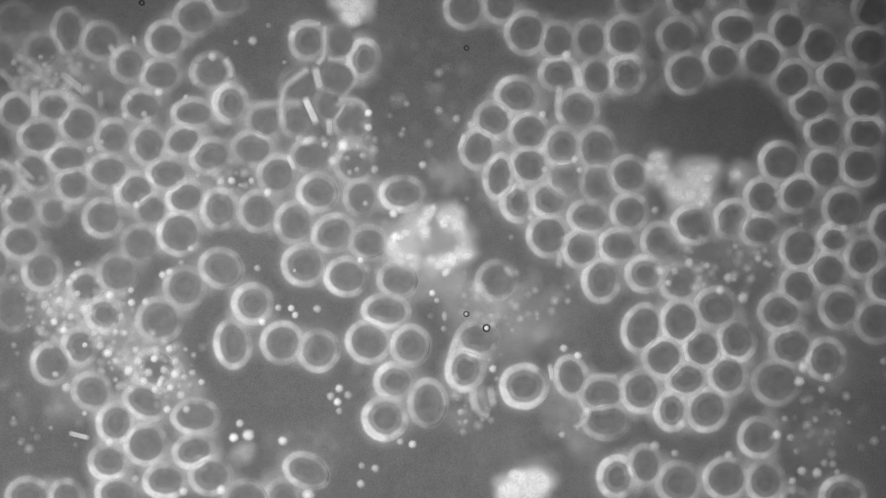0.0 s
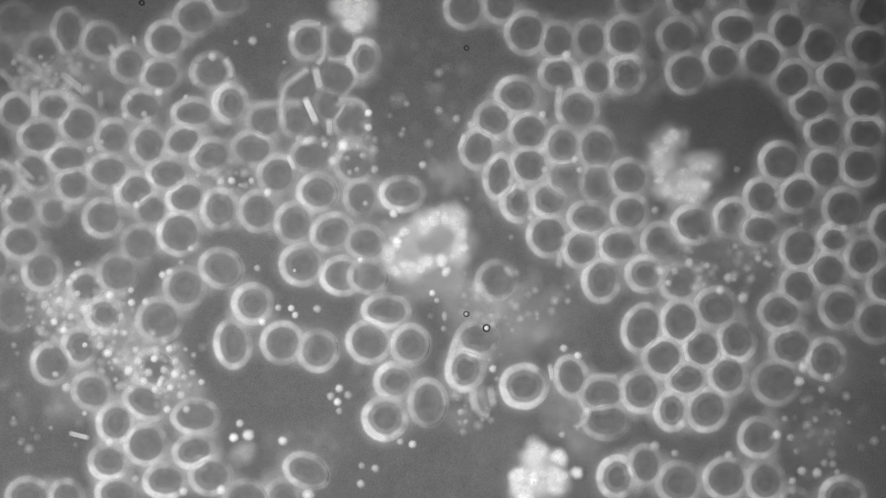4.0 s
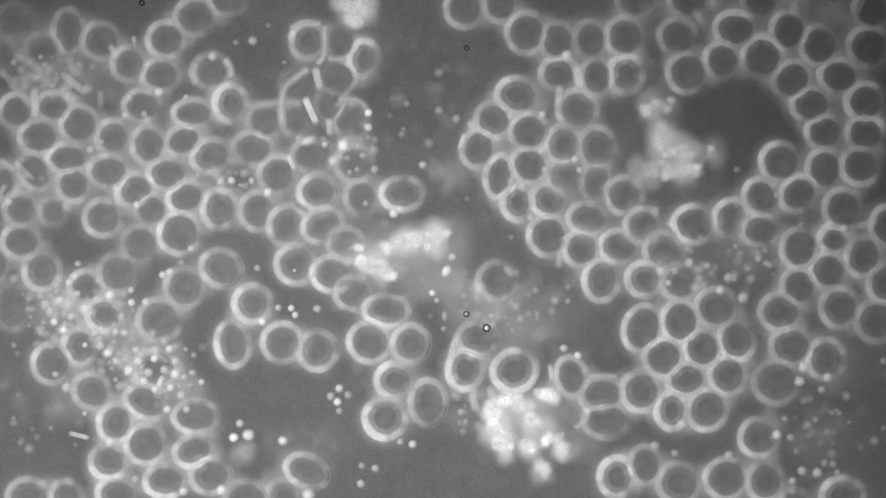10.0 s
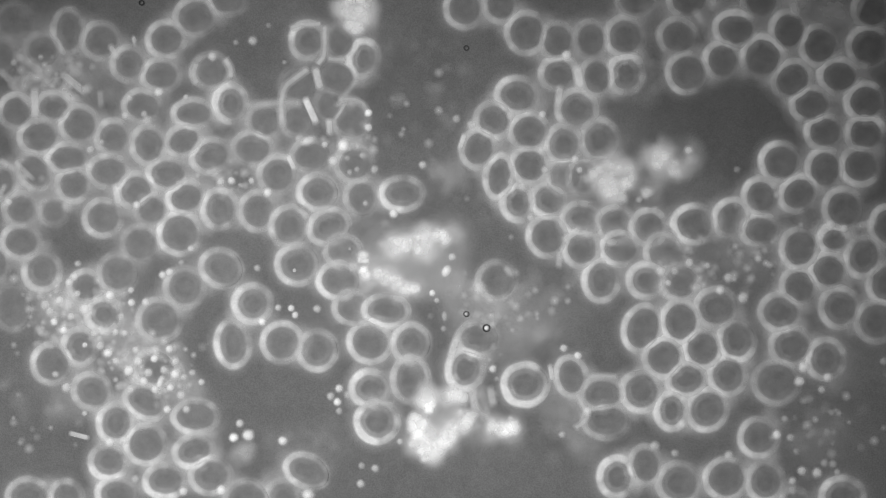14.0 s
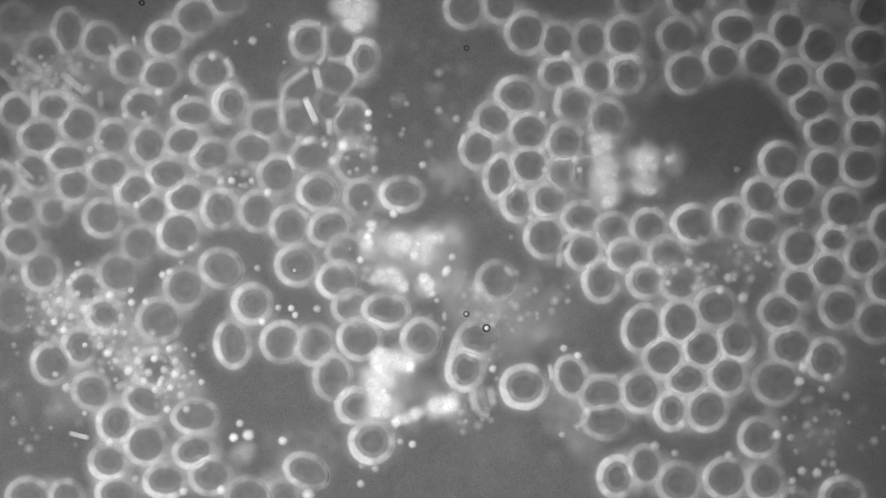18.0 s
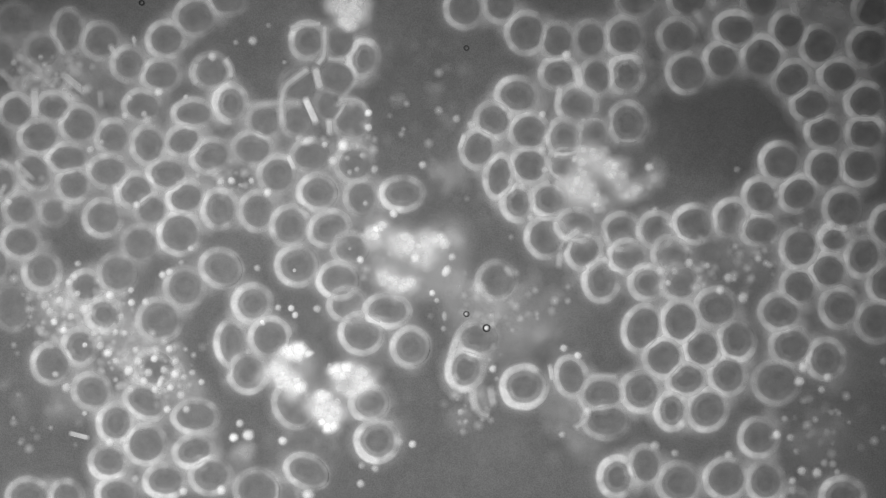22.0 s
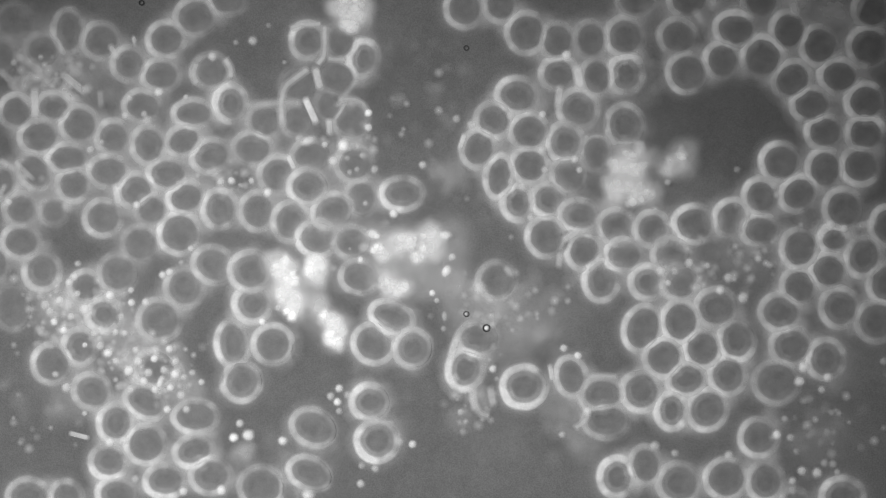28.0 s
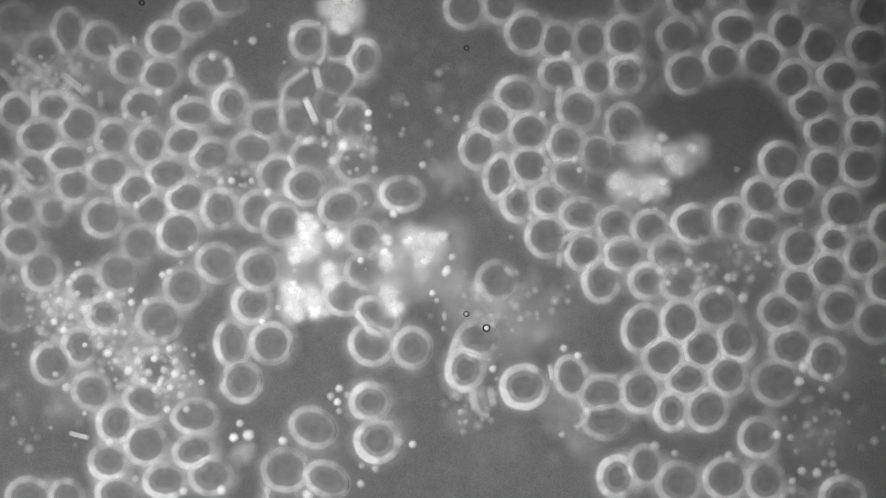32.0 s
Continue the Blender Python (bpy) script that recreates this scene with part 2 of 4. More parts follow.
red_cell(1046, 70, 30, 34, 0, 0.45)
red_cell(1106, 65, 35, 36, 0, 0.65)
red_cell(1125, 0, 34, 30, 0, 0.45)
red_cell(989, 130, 33, 30, 0, 0.65)
red_cell(1056, 137, 29, 34, 0, 0.6)
red_cell(1108, 131, 32, 35, 0, 0.95)
red_cell(916, 169, 37, 33, -5, 0.75)
red_cell(1023, 194, 36, 36, 0, 0.75, True)
red_cell(874, 213, 33, 33, -30, 0.7)
red_cell(847, 263, 31, 35, -20, 0.7)
red_cell(937, 233, 35, 34, 0, 0.7)
red_cell(995, 260, 33, 35, 0, 0.7, True)
red_cell(1057, 263, 35, 37, 0, 0.6, True)
red_cell(884, 313, 26, 39, -5, 0.8)
red_cell(938, 293, 34, 33, 0, 0.75)
red_cell(1002, 315, 33, 34, 0, 0.45, True)
red_cell(1057, 322, 29, 34, 0, 0.4, True)
red_cell(1114, 310, 34, 33, 0, 0.7, True)
red_cell(916, 359, 28, 33, 0, 0.85)
red_cell(972, 354, 33, 31, 0, 0.7)
red_cell(1043, 385, 36, 30, -5, 0.75, True)
red_cell(1115, 376, 32, 32, 0, 0.75, True)
red_cell(971, 417, 36, 36, 0, 0.75)
red_cell(1030, 440, 33, 33, 10, 0.75)
red_cell(1095, 436, 35, 30, 0, 0.75, True)
red_cell(1065, 496, 32, 38, -5, 0.8)
red_cell(1143, 485, 33, 32, 0, 0.85, True)
red_cell(1171, 428, 34, 33, 0, 0.528, True)
red_cell(879, 497, 34, 34, 0, 0.5)
red_cell(846, 600, 37, 31, 0, 0.5)
red_cell(824, 654, 33, 37, -15, 0.95)
red_cell(928, 684, 40, 37, 0, 1.15, True)
red_cell(1011, 667, 28, 36, 10, 0.75)
red_cell(1066, 698, 38, 31, 0, 0.5)
red_cell(1135, 693, 36, 36, 0, 0.8)
red_cell(1073, 745, 41, 32, 0, 0.46)
red_cell(1138, 582, 34, 43, -15, 0.75)
red_cell(1092, 845, 32, 36, 0, 0.95)
red_cell(1143, 824, 29, 35, 0, 0.55)
red_cell(1200, 65, 34, 33, 0, 0.475)
red_cell(1216, 0, 33, 30, 0, 0.528)
red_cell(1217, 129, 36, 36, 0, 0.57)
red_cell(1302, 52, 37, 32, -10, 0.792)
red_cell(1279, 107, 32, 34, 0, 0.618)
red_cell(1350, 101, 37, 38, 0, 0.858)
red_cell(1396, 54, 32, 35, 0, 0.66)
red_cell(1345, 2, 31, 27, 0, 0.462)
red_cell(1450, 81, 33, 36, 0, 0.726)
red_cell(1403, 141, 36, 33, 30, 0.726)
red_cell(1485, 135, 35, 32, -10, 0.908)
red_cell(1537, 82, 36, 36, 0, 0.66)
red_cell(1542, 18, 33, 33, 0, 0.577)
red_cell(1436, 185, 35, 32, 0, 0.726)
red_cell(1532, 180, 35, 33, 0, 0.825)
red_cell(1460, 234, 34, 31, 0, 0.726)
red_cell(1532, 236, 34, 32, 0, 0.825)
red_cell(1382, 287, 36, 35, 0, 0.72)
red_cell(1460, 299, 32, 36, 0, 0.68)
red_cell(1523, 294, 35, 34, 0, 0.792)
red_cell(1350, 349, 31, 33, 0, 0.74)
red_cell(1414, 343, 35, 31, 35, 0.78)
red_cell(1493, 370, 35, 36, 0, 0.6)
red_cell(1229, 397, 38, 34, 0, 0.85)
red_cell(1295, 388, 31, 35, -25, 0.76, True)
red_cell(1346, 407, 35, 28, 0, 0.66)
red_cell(1416, 440, 33, 37, -15, 0.726)
red_cell(1476, 424, 27, 25, 0, 0.99)
red_cell(1529, 455, 33, 36, -15, 0.726)
red_cell(1466, 479, 34, 33, 0, 0.792)
red_cell(1572, 400, 31, 36, 0, 0.726)
red_cell(1568, 503, 32, 36, 0, 0.66)
red_cell(1415, 507, 32, 33, 0, 0.594)
red_cell(1382, 553, 37, 34, 0, 0.65)
red_cell(1487, 545, 35, 36, 0, 0.7)
red_cell(1552, 569, 37, 37, 0, 0.5)
red_cell(1204, 501, 34, 32, 0, 0.594)
red_cell(1205, 570, 35, 38, 0, 0.8)
red_cell(1268, 545, 37, 36, 0, 0.6)
red_cell(1304, 603, 33, 37, 0, 0.7)
red_cell(1244, 618, 34, 35, 0, 0.75)
red_cell(1175, 633, 35, 36, 0, 0.75)
red_cell(1216, 672, 35, 31, 15, 0.75)
red_cell(1288, 665, 34, 35, 0, 0.75)
red_cell(1189, 727, 29, 34, 0, 0.95)
red_cell(1252, 725, 36, 38, -15, 0.75)
red_cell(1375, 677, 41, 39, 0, 0.45)
red_cell(1401, 613, 37, 35, 0, 0.65)
red_cell(1462, 636, 34, 36, 0, 0.75)
red_cell(1344, 775, 35, 34, 0, 0.75)
red_cell(1202, 856, 38, 37, 0, 0.7)
red_cell(1286, 848, 38, 37, 0, 0.8)
red_cell(1355, 853, 33, 36, 0, 0.7)
red_cell(1492, 880, 39, 35, 0, 1.0)
red_cell(1408, 888, 27, 22, 0, 0.6)
red_cell(3, 100, 28, 30, 0, 0.3)
red_cell(272, 653, 37, 33, 0, 0.55)

for k in range(len(SPECS)):
    build_cell(k)


# ---- white blood cells: soft lobes that slide past one another, each with its granules
DOME = [(0, 1.0, 0.01, 0.0), (0, 0.84, 0.022, 0.09), (0, 0.66, 0.036, 0.34), (0, 0.48, 0.046, 0.7), (0, 0.3, 0.052, 0.94), (0, 0.12, 0.055, 1.0)]
BUMP = [(0, 1.5, 0.02, 0.0), (0, 1.15, 0.12, 0.26), (0, 0.82, 0.3, 0.8), (0, 0.45, 0.48, 1.0), (0, 0.15, 0.52, 1.0)]


def dome(r, seed, amount=0.1, height=1.0, stretch=1.0):
    return rounds(oval(r * stretch, r / stretch, seed, amount, 28), [(o, f, z * height, w) for o, f, z, w in DOME])


def bead_mesh(r, seed, height=1.0):
    """A small swollen grain."""
    return rounds(oval(r * 0.9, r * 0.9, seed, 0.07, 14), [(o, f, z * r * height, w) for o, f, z, w in BUMP])


def white_cell(x, y, label, seed, count, film, density, body, haze, size=(9, 14), blur=6):
    """A white cell: soft lobes and small granules that stream along its folds, over pale sheets of cell body."""
    rnd = random.Random(seed)
    e = thing("white_blood_cell", x, y, label, "white blood cell", "white blood cells")
    parts = []
    order = [(i + 0.5) / count for i in range(count)]
    for i, s in enumerate(order):
        kind = i % 5 if i % 5 < 4 else 5 if i % 2 else 1
        r = rnd.uniform(16, 24) if kind == 1 else rnd.uniform(*size)
        if kind == 5:
            p = finish("granule", bead_mesh(rnd.uniform(4, 6.5) * U, seed * 90 + i, 0.4), BEAD, e, density=rnd.uniform(0.15, 0.4) * min(1, density * 1.3))
            p.location.z = 0.122 + 0.0004 * i
        else:
            d = density * (0.3 + 1.0 * rnd.random() ** 1.6) * (0.45 if kind == 1 else 1.0)
            p = finish("lobe", dome(r * 1.55 * U, seed * 50 + i, 0.16, 0.3, rnd.uniform(0.85, 1.2)), film, e, density=d)
            p.location.z = 0.085 + 0.0004 * i
        stray = blur * (2.8 if kind == 1 else 2 if kind == 5 else 1)
        parts.append((p, s, rnd.uniform(-1, 1), r * 0.42, rnd.gauss(0, stray), rnd.gauss(0, stray)))
    veils = []
    for i in range(5):
        v = finish("cell_body", dome(body * U * (1.12 - 0.06 * i), seed * 70 + i, 0.14, 0.1), HAZE, e, density=haze)
        v.location.z = 0.076 + 0.0015 * i
        veils.append(v)
    return e, parts, veils


def along(strokes, s, u, inset, jx, jy):
    """The place at the share s of all strokes by weight, u half widths to the side. strokes: weight, half width, points."""
    left = s * sum(w for w, *_ in strokes)
    for w, half, *points in strokes:
        if left <= w:
            break
        left -= w
    lengths = [math.dist(p, q) for p, q in zip(points, points[1:])]
    d = min(1.0, left / w) * sum(lengths)
    for (x0, y0), (x1, y1), n in zip(points, points[1:], lengths):
        if d <= n or (x1, y1) == points[-1]:
            break
        d -= n
    k, off = min(1.0, d / n), u * max(0.0, half - inset)
    return x0 + (x1 - x0) * k - (y1 - y0) / n * off + jx, y0 + (y1 - y0) * k + (x1 - x0) / n * off + jy


def crawl(cell, rows):
    """Key a white cell. rows: seconds and the bright folds at that time, as strokes in plan units."""
    e, parts, veils = cell
    placed = [(t, [along(strokes, *where) for _, *where in parts]) for t, *strokes in rows]
    mids = [(sum(p[0] for p in ps) / len(ps), sum(p[1] for p in ps) / len(ps)) for _, ps in placed]
    walk(e, [(t, pose(*plan(*mid), 0)) for (t, _), mid in zip(placed, mids)])
    for i, (p, *_) in enumerate(parts):
        walk(p, [(t, pose((ps[i][0] - mx) * U, (my - ps[i][1]) * U, p.location.z)) for (t, ps), (mx, my) in zip(placed, mids)])
    share = len(parts) / len(veils)
    for i, v in enumerate(veils):
        made = []
        for (t, ps), (mx, my) in zip(placed, mids):
            own = ps[int(i * share):int((i + 1) * share)]
            vx, vy = sum(p[0] for p in own) / len(own), sum(p[1] for p in own) / len(own)
            made.append((t, pose((0.75 * (vx - mx)) * U, (0.75 * (my - vy)) * U, v.location.z, 0, 0, 15 * math.sin(t * 0.4 + i))))
        walk(v, made)


RIGHT = white_cell(1215, 310, "granular white blood cell at the edge of packed red cells", 3, 120, GRANULE, 0.5, 46, 0.17, (6, 11), 3.6)
LOW = white_cell(930, 870, "brilliant granular white blood cell crawling through the open plasma", 5, 110, DENSE, 0.74, 58, 0.28, (7, 13), 3)
MIDDLE = white_cell(765, 420, "spread white blood cell with a bright curved rim of granules", 17, 104, GRANULE, 0.58, 56, 0.2, (6, 11), 3)
TOP = white_cell(628, 12, "rounded bright white blood cell beside a diamond-shaped red cell", 12, 64, GRANULE, 0.7, 44, 0.3, (9, 14), 4)


# ---- grains, rods, and painted bright spots, lines and haze
def perch(x, y):
    """The height on which a grain rests: the slide, the middle of a cell or its rim."""
    high = 0.0
    for c in SPECS:
        dx, dy = (x - c[0]) * U, (c[1] - y) * U
        gap = math.hypot(dx, dy) - reach(c, math.atan2(dy, dx))
        if gap < 0.12:
            high = max(high, 0.045 if gap > -0.1 else 0.03)
    return high


# Bright spots: grains, and also painted bright junctions between cells.
def grain(x, y, r, d=0.8, stretch=1.0, turn=0):
    line = oval(r * U * 0.88 * stretch, r * U * 0.88 / stretch ** 0.5, int(x * 7 + y), 0.07, 16)
    ob = finish("grain", rounds(line, [(o, f, z * r * U, w) for o, f, z, w in BUMP]), BEAD, density=0.84 * d ** 1.25)
    px, py = plan(x, y)
    ob.location, ob.rotation_euler.z = (px, py, perch(x, y)), radians(turn)
    tagged(ob, "small bright round spot: grains and painted cell junctions", "grain", "bright grains")


# Pale bars: rods, and also painted bright stretches of cell rims.
def rod(x0, y0, x1, y1, r=4, d=0.8):
    length = math.hypot(x1 - x0, y1 - y0) / 2 * U
    rings = [(r * U * 0.9, 1, 0.003, 0.0), (0.4 * r * U, 1, 0.015, 0.28), (-0.05 * r * U, 1, 0.025, 0.62), (-0.6 * r * U, 1, 0.035, 1.0)]
    line = [(x, y + 0.12 * r * U * math.sin(9 * x / r + x0)) for x, y in capsule(length * 0.8, r * U * 0.85)]
    ob = finish("rod", rounds(line, rings), BEAD, density=d * 0.75)
    px, py = plan((x0 + x1) / 2, (y0 + y1) / 2)
    ob.location, ob.rotation_euler.z = (px, py, 0.03), math.atan2(y0 - y1, x1 - x0)
    tagged(ob, "slender pale bar: rods and painted bright stretches of rim", "rod", "rods")


def strand(r, d, *points):
    """A bright line through points in plan units, most opaque along its middle. It stands in for bright cell walls, rim
    arcs and filaments.
    """
    bm = bmesh.new()
    uv = bm.loops.layers.uv.new("uv")
    line = []
    for (x0, y0), (x1, y1) in zip(points, points[1:]):
        line += [(x0 + (x1 - x0) * i / 4, y0 + (y1 - y0) * i / 4) for i in range(4)]
    line.append(points[-1])
    for _ in range(2):
        line = [line[0]] + [tuple((a + 2 * b + c) / 4 for a, b, c in zip(*line[i - 1:i + 2])) for i in range(1, len(line) - 1)] + [line[-1]]
    ox, oy = plan(*points[0])
    rows, opacity = [], {}
    for i, p in enumerate(line):
        q0, q1 = line[max(0, i - 1)], line[min(len(line) - 1, i + 1)]
        dx, dy, n = q1[0] - q0[0], q1[1] - q0[1], math.dist(q0, q1)
        end = 0.0 if i in (0, len(line) - 1) else 1.0
        row = []
        for off, z, w in ((-1.7, 0.0, 0), (-0.9, 0.006, 0.5), (-0.3, 0.009, 1), (0.3, 0.009, 1), (0.9, 0.006, 0.5), (1.7, 0.0, 0)):
            px, py = plan(p[0] - dy / n * off * r, p[1] + dx / n * off * r)
            v = bm.verts.new((px - ox, py - oy, z))
            opacity[v] = w * end
            row.append(v)
        rows.append(row)
    for r0, r1 in zip(rows, rows[1:]):
        for j in range(5):
            bm.faces.new((r0[j], r0[j + 1], r1[j + 1], r1[j]))
    for f in bm.faces:
        for l in f.loops:
            l[uv].uv = (0.5, opacity[l.vert])
    bm.normal_update()
    bmesh.ops.reverse_faces(bm, faces=[f for f in bm.faces if f.normal.z < 0])
    ob = finish("strand", bm, RIM_GLOW, density=d)
    ob.location = (ox, oy, 0.042 + 0.0023 * (int(ox * 100) % 5))
    tagged(ob, "thin pale line painted along bright cell walls, rim arcs and filaments", "strand", "strands")


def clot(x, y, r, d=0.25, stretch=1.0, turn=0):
    """A soft pale disc that paints haze over the plasma; a few are cloudy clumps."""
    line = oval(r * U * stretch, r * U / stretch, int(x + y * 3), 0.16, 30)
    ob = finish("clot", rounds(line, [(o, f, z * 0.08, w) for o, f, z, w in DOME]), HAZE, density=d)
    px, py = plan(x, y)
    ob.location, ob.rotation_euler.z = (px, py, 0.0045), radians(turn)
    tagged(ob, "feathered pale disc that paints haze over the plasma", "clot", "faint clots")


for g in ((25, 111, 6, .5), (72, 101, 5, .5), (237, 72, 6, .6, 1.6, 100), (329, 172, 5, .6),
          (281, 163, 8, .9), (180, 252, 5, .5), (255, 202, 6, .5), (160, 265, 7, .6), (447, 72, 8, .6), (417, 75, 5, .35)):
    grain(*g)
for g in ((708, 782, 6, .7), (730, 787, 7, .9), (901, 481, 8, .5, 1.5, -50), (850, 511, 12, .5)):
    grain(*g)
for g in ((475, 45, 5, .35), (503, 110, 4, .4), (652, 200, 7, 1), (652, 226, 7, .9), (608, 258, 11, 1), (545, 250, 9, .8, 1.4, 25),
          (590, 285, 9, .7), (663, 300, 7, .6), (748, 292, 7, .6), (690, 205, 5, .2), (808, 210, 7, .5), (960, 203, 7, .8), (1003, 98, 9, .9)):
    grain(*g)
for g in ((1018, 282, 7, .7), (1026, 301, 6, .6), (790, 480, 9, 1, 1.25, 60), (800, 455, 7, .8), (697, 378, 8, .95), (638, 460, 7, .9),
          (765, 519, 6, .8), (773, 532, 5, .5), (521, 479, 5, .6), (492, 545, 6, .6), (515, 546, 6, .9), (522, 558, 6, .9)):
    grain(*g)
for g in ((561, 547, 7, .65), (464, 570, 7, .9), (455, 475, 6, .5), (787, 560, 6, .5, 1.5, 90), (785, 582, 5, .4), (870, 560, 6, .6),
          (905, 420, 5, .25), (137, 467, 6, .65), (132, 490, 7, .8), (123, 500, 7, .7), (137, 520, 6, .7), (195, 523, 9, .95)):
    grain(*g)
for g in ((232, 514, 6, .7), (232, 536, 7, .8), (258, 535, 7, .8), (300, 482, 7, .8), (288, 487, 7, .7), (321, 465, 5, .4), (105, 532, 8, .8),
          (150, 548, 9, .9), (80, 540, 9, .6), (95, 570, 7, 1), (113, 585, 7, .9), (72, 590, 6, .4), (220, 590, 6, .6), (205, 588, 6, .6)):
    grain(*g)
for g in ((338, 440, 6, .6), (242, 363, 7, .8), (15, 358, 7, .6), (120, 365, 11, .4), (409, 320, 7, .8), (445, 320, 6, .7), (474, 341, 8, .85),
          (647, 360, 5, .5), (390, 322, 8, .6), (190, 625, 8, 1), (150, 611, 5, .8), (300, 618, 7, .9), (273, 635, 7, .9), (262, 660, 8, .7)):
    grain(*g)
for g in ((228, 656, 9, .9), (284, 676, 7, .85, 1.6, 70), (302, 686, 7, .9), (310, 663, 8, .85), (296, 725, 7, .8), (275, 690, 7, .7),
          (98, 663, 6, .6), (240, 620, 7, .6), (150, 732, 5, .6), (117, 686, 9, .6), (356, 677, 6, .6), (325, 668, 6, .5), (38, 781, 7, .2)):
    grain(*g)
for g in ((65, 775, 7, .22), (195, 783, 8, .8), (220, 780, 8, .7), (392, 868, 9, 1), (325, 870, 8, .8), (240, 848, 7, .5), (413, 775, 8, 1.1),
          (439, 771, 10, 1.1), (424, 750, 7, .7), (500, 781, 8, 1), (600, 688, 7, .8), (597, 712, 7, .95), (585, 702, 7, .6), (616, 700, 7, .5)):
    grain(*g)
for g in ((600, 728, 6, .45), (640, 825, 6, .5), (664, 830, 7, .6), (638, 857, 7, .65), (545, 876, 11, .9), (872, 653, 7, .8),
          (998, 617, 7, .75), (1023, 630, 7, .85), (1040, 728, 8, .7), (995, 770, 6, .5), (815, 730, 6, .5), (820, 765, 7, .25)):
    grain(*g)
for g in ((1220, 465, 8, .7), (1253, 470, 6, .5), (1290, 492, 9, .6), (1275, 514, 8, .75), (1315, 528, 10, .6), (1343, 458, 7, .6), (1183, 501, 6, .6),
          (1170, 480, 9, .7), (1470, 398, 9, .8), (1494, 405, 8, .7), (1423, 650, 10, .9), (1415, 675, 9, .8), (1465, 668, 8, .8)):
    grain(*g)
for g in ((1455, 690, 7, .5), (1375, 770, 8, .8), (1390, 742, 6, .4), (1400, 775, 7, .5), (1410, 800, 6, .3), (1420, 834, 8, .7), (1447, 838, 9, .75),
          (1403, 852, 7, .7), (1460, 820, 7, .4), (1475, 822, 7, .4), (1482, 836, 6, .4), (1440, 765, 8, .2), (1465, 765, 7, .2)):
    grain(*g)
for g in ((1453, 785, 7, .15), (1159, 790, 9, .5), (1195, 803, 7, .5), (1525, 793, 8, .15), (1290, 806, 8, .6), (1565, 640, 7, .4), (1305, 300, 6, .4), (1195, 480, 7, .5), (1375, 345, 6, .4)):
    grain(*g)
for g in ((376, 100, 8, .7), (222, 204, 7, .6), (262, 213, 9, .5), (230, 174, 6, .5),
          (575, 256, 6, .6), (530, 245, 7, .5), (615, 280, 5, .4), (641, 275, 5, .4), (632, 300, 5, .4), (619, 305, 5, .4)):
    grain(*g)
# Mostly spots painted at bright junctions of packed cells.
for g in ((158, 295, 9, .5), (85, 278, 8, .45), (925, 331, 9, .45), (905, 322, 7, .4),
          (940, 385, 7, .45), (960, 266, 8, .55), (965, 301, 7, .5), (835, 221, 8, .55), (905, 205, 8, .5), (1160, 372, 7, .5)):
    grain(*g)
# The first two bars paint the bright left rims of cells.
for r in ((822, 240, 815, 262, 5, .55), (204, 330, 210, 360, 7, .5), (3, 128, 18, 142, 7, .3), (28, 288, 60, 318, 5, .28), (2, 285, 26, 300, 6, .4), (0, 345, 8, 330, 5, .4)):
    rod(*r)
for r in ((112, 131, 151, 163, 7.5, .5), (110, 158, 131, 177, 9, .42), (62, 160, 63, 205, 8, .5), (62, 118, 86, 140, 8, .22), (177, 165, 178, 185, 6, .25),
          (559, 124, 566, 154, 7.5, .62), (541, 177, 558, 216, 7, .95), (583, 215, 585, 235, 6, .6), (510, 278, 520, 298, 5, .8), (125, 767, 155, 775, 5, .6)):
    rod(*r)
for r in ((20, 150, 34, 163, 7, .28), (40, 172, 52, 184, 7, .28), (128, 120, 140, 130, 7, .25), (30, 96, 44, 108, 7, .22), (196, 84, 206, 100, 6, .55)):
    rod(*r)
for g in ((88, 552, 8, .6), (125, 560, 7, .7), (168, 590, 7, .6), (178, 612, 8, .6), (205, 640, 7, .6), (245, 640, 8, .7), (255, 675, 8, .8), (290, 655, 7, .7), (320, 700, 8, .7), (340, 660, 6, .5),
          (312, 640, 6, .5), (170, 530, 6, .5), (215, 560, 6, .5), (232, 690, 7, .5), (330, 725, 7, .6)):
    grain(*g)
# Several bars here paint bright rims, walls and junctions of cells.
for r in ((799, 629, 808, 602, 7, .5), (836, 690, 841, 722, 8, .45), (868, 690, 872, 715, 7, .35), (992, 156, 988, 186, 7, .5), (1022, 122, 1028, 152, 9, .75), (974, 648, 977, 672, 5, .6), (1000, 425, 1025, 408, 7, .42), (992, 450, 990, 470, 6, .36), (1520, 400, 1548, 392, 7, .35), (1403, 6, 1407, 22, 8, .5), (1261, -3, 1264, 8, 9, .5), (1232, 22, 1241, 35, 7, .35), (1526, 2, 1517, 22, 7, .3)):
    rod(*r)
# Lines painted along the bright walls that cells share.
for t in ((5, .6, (512, 52), (530, 43), (552, 44), (570, 42)), (5, .7, (574, 42), (575, 72), (574, 100), (560, 116)), (5, .55, (578, 104), (596, 106), (614, 106)),
          (6, .6, (548, 120), (524, 138), (503, 154), (497, 182), (500, 228)), (7, .38, (436, 190), (468, 184), (500, 182), (536, 183)),
          (5, .4, (636, 138), (612, 168), (594, 192)), (5, .45, (598, 178), (622, 174), (642, 182), (652, 198))):
    strand(*t)
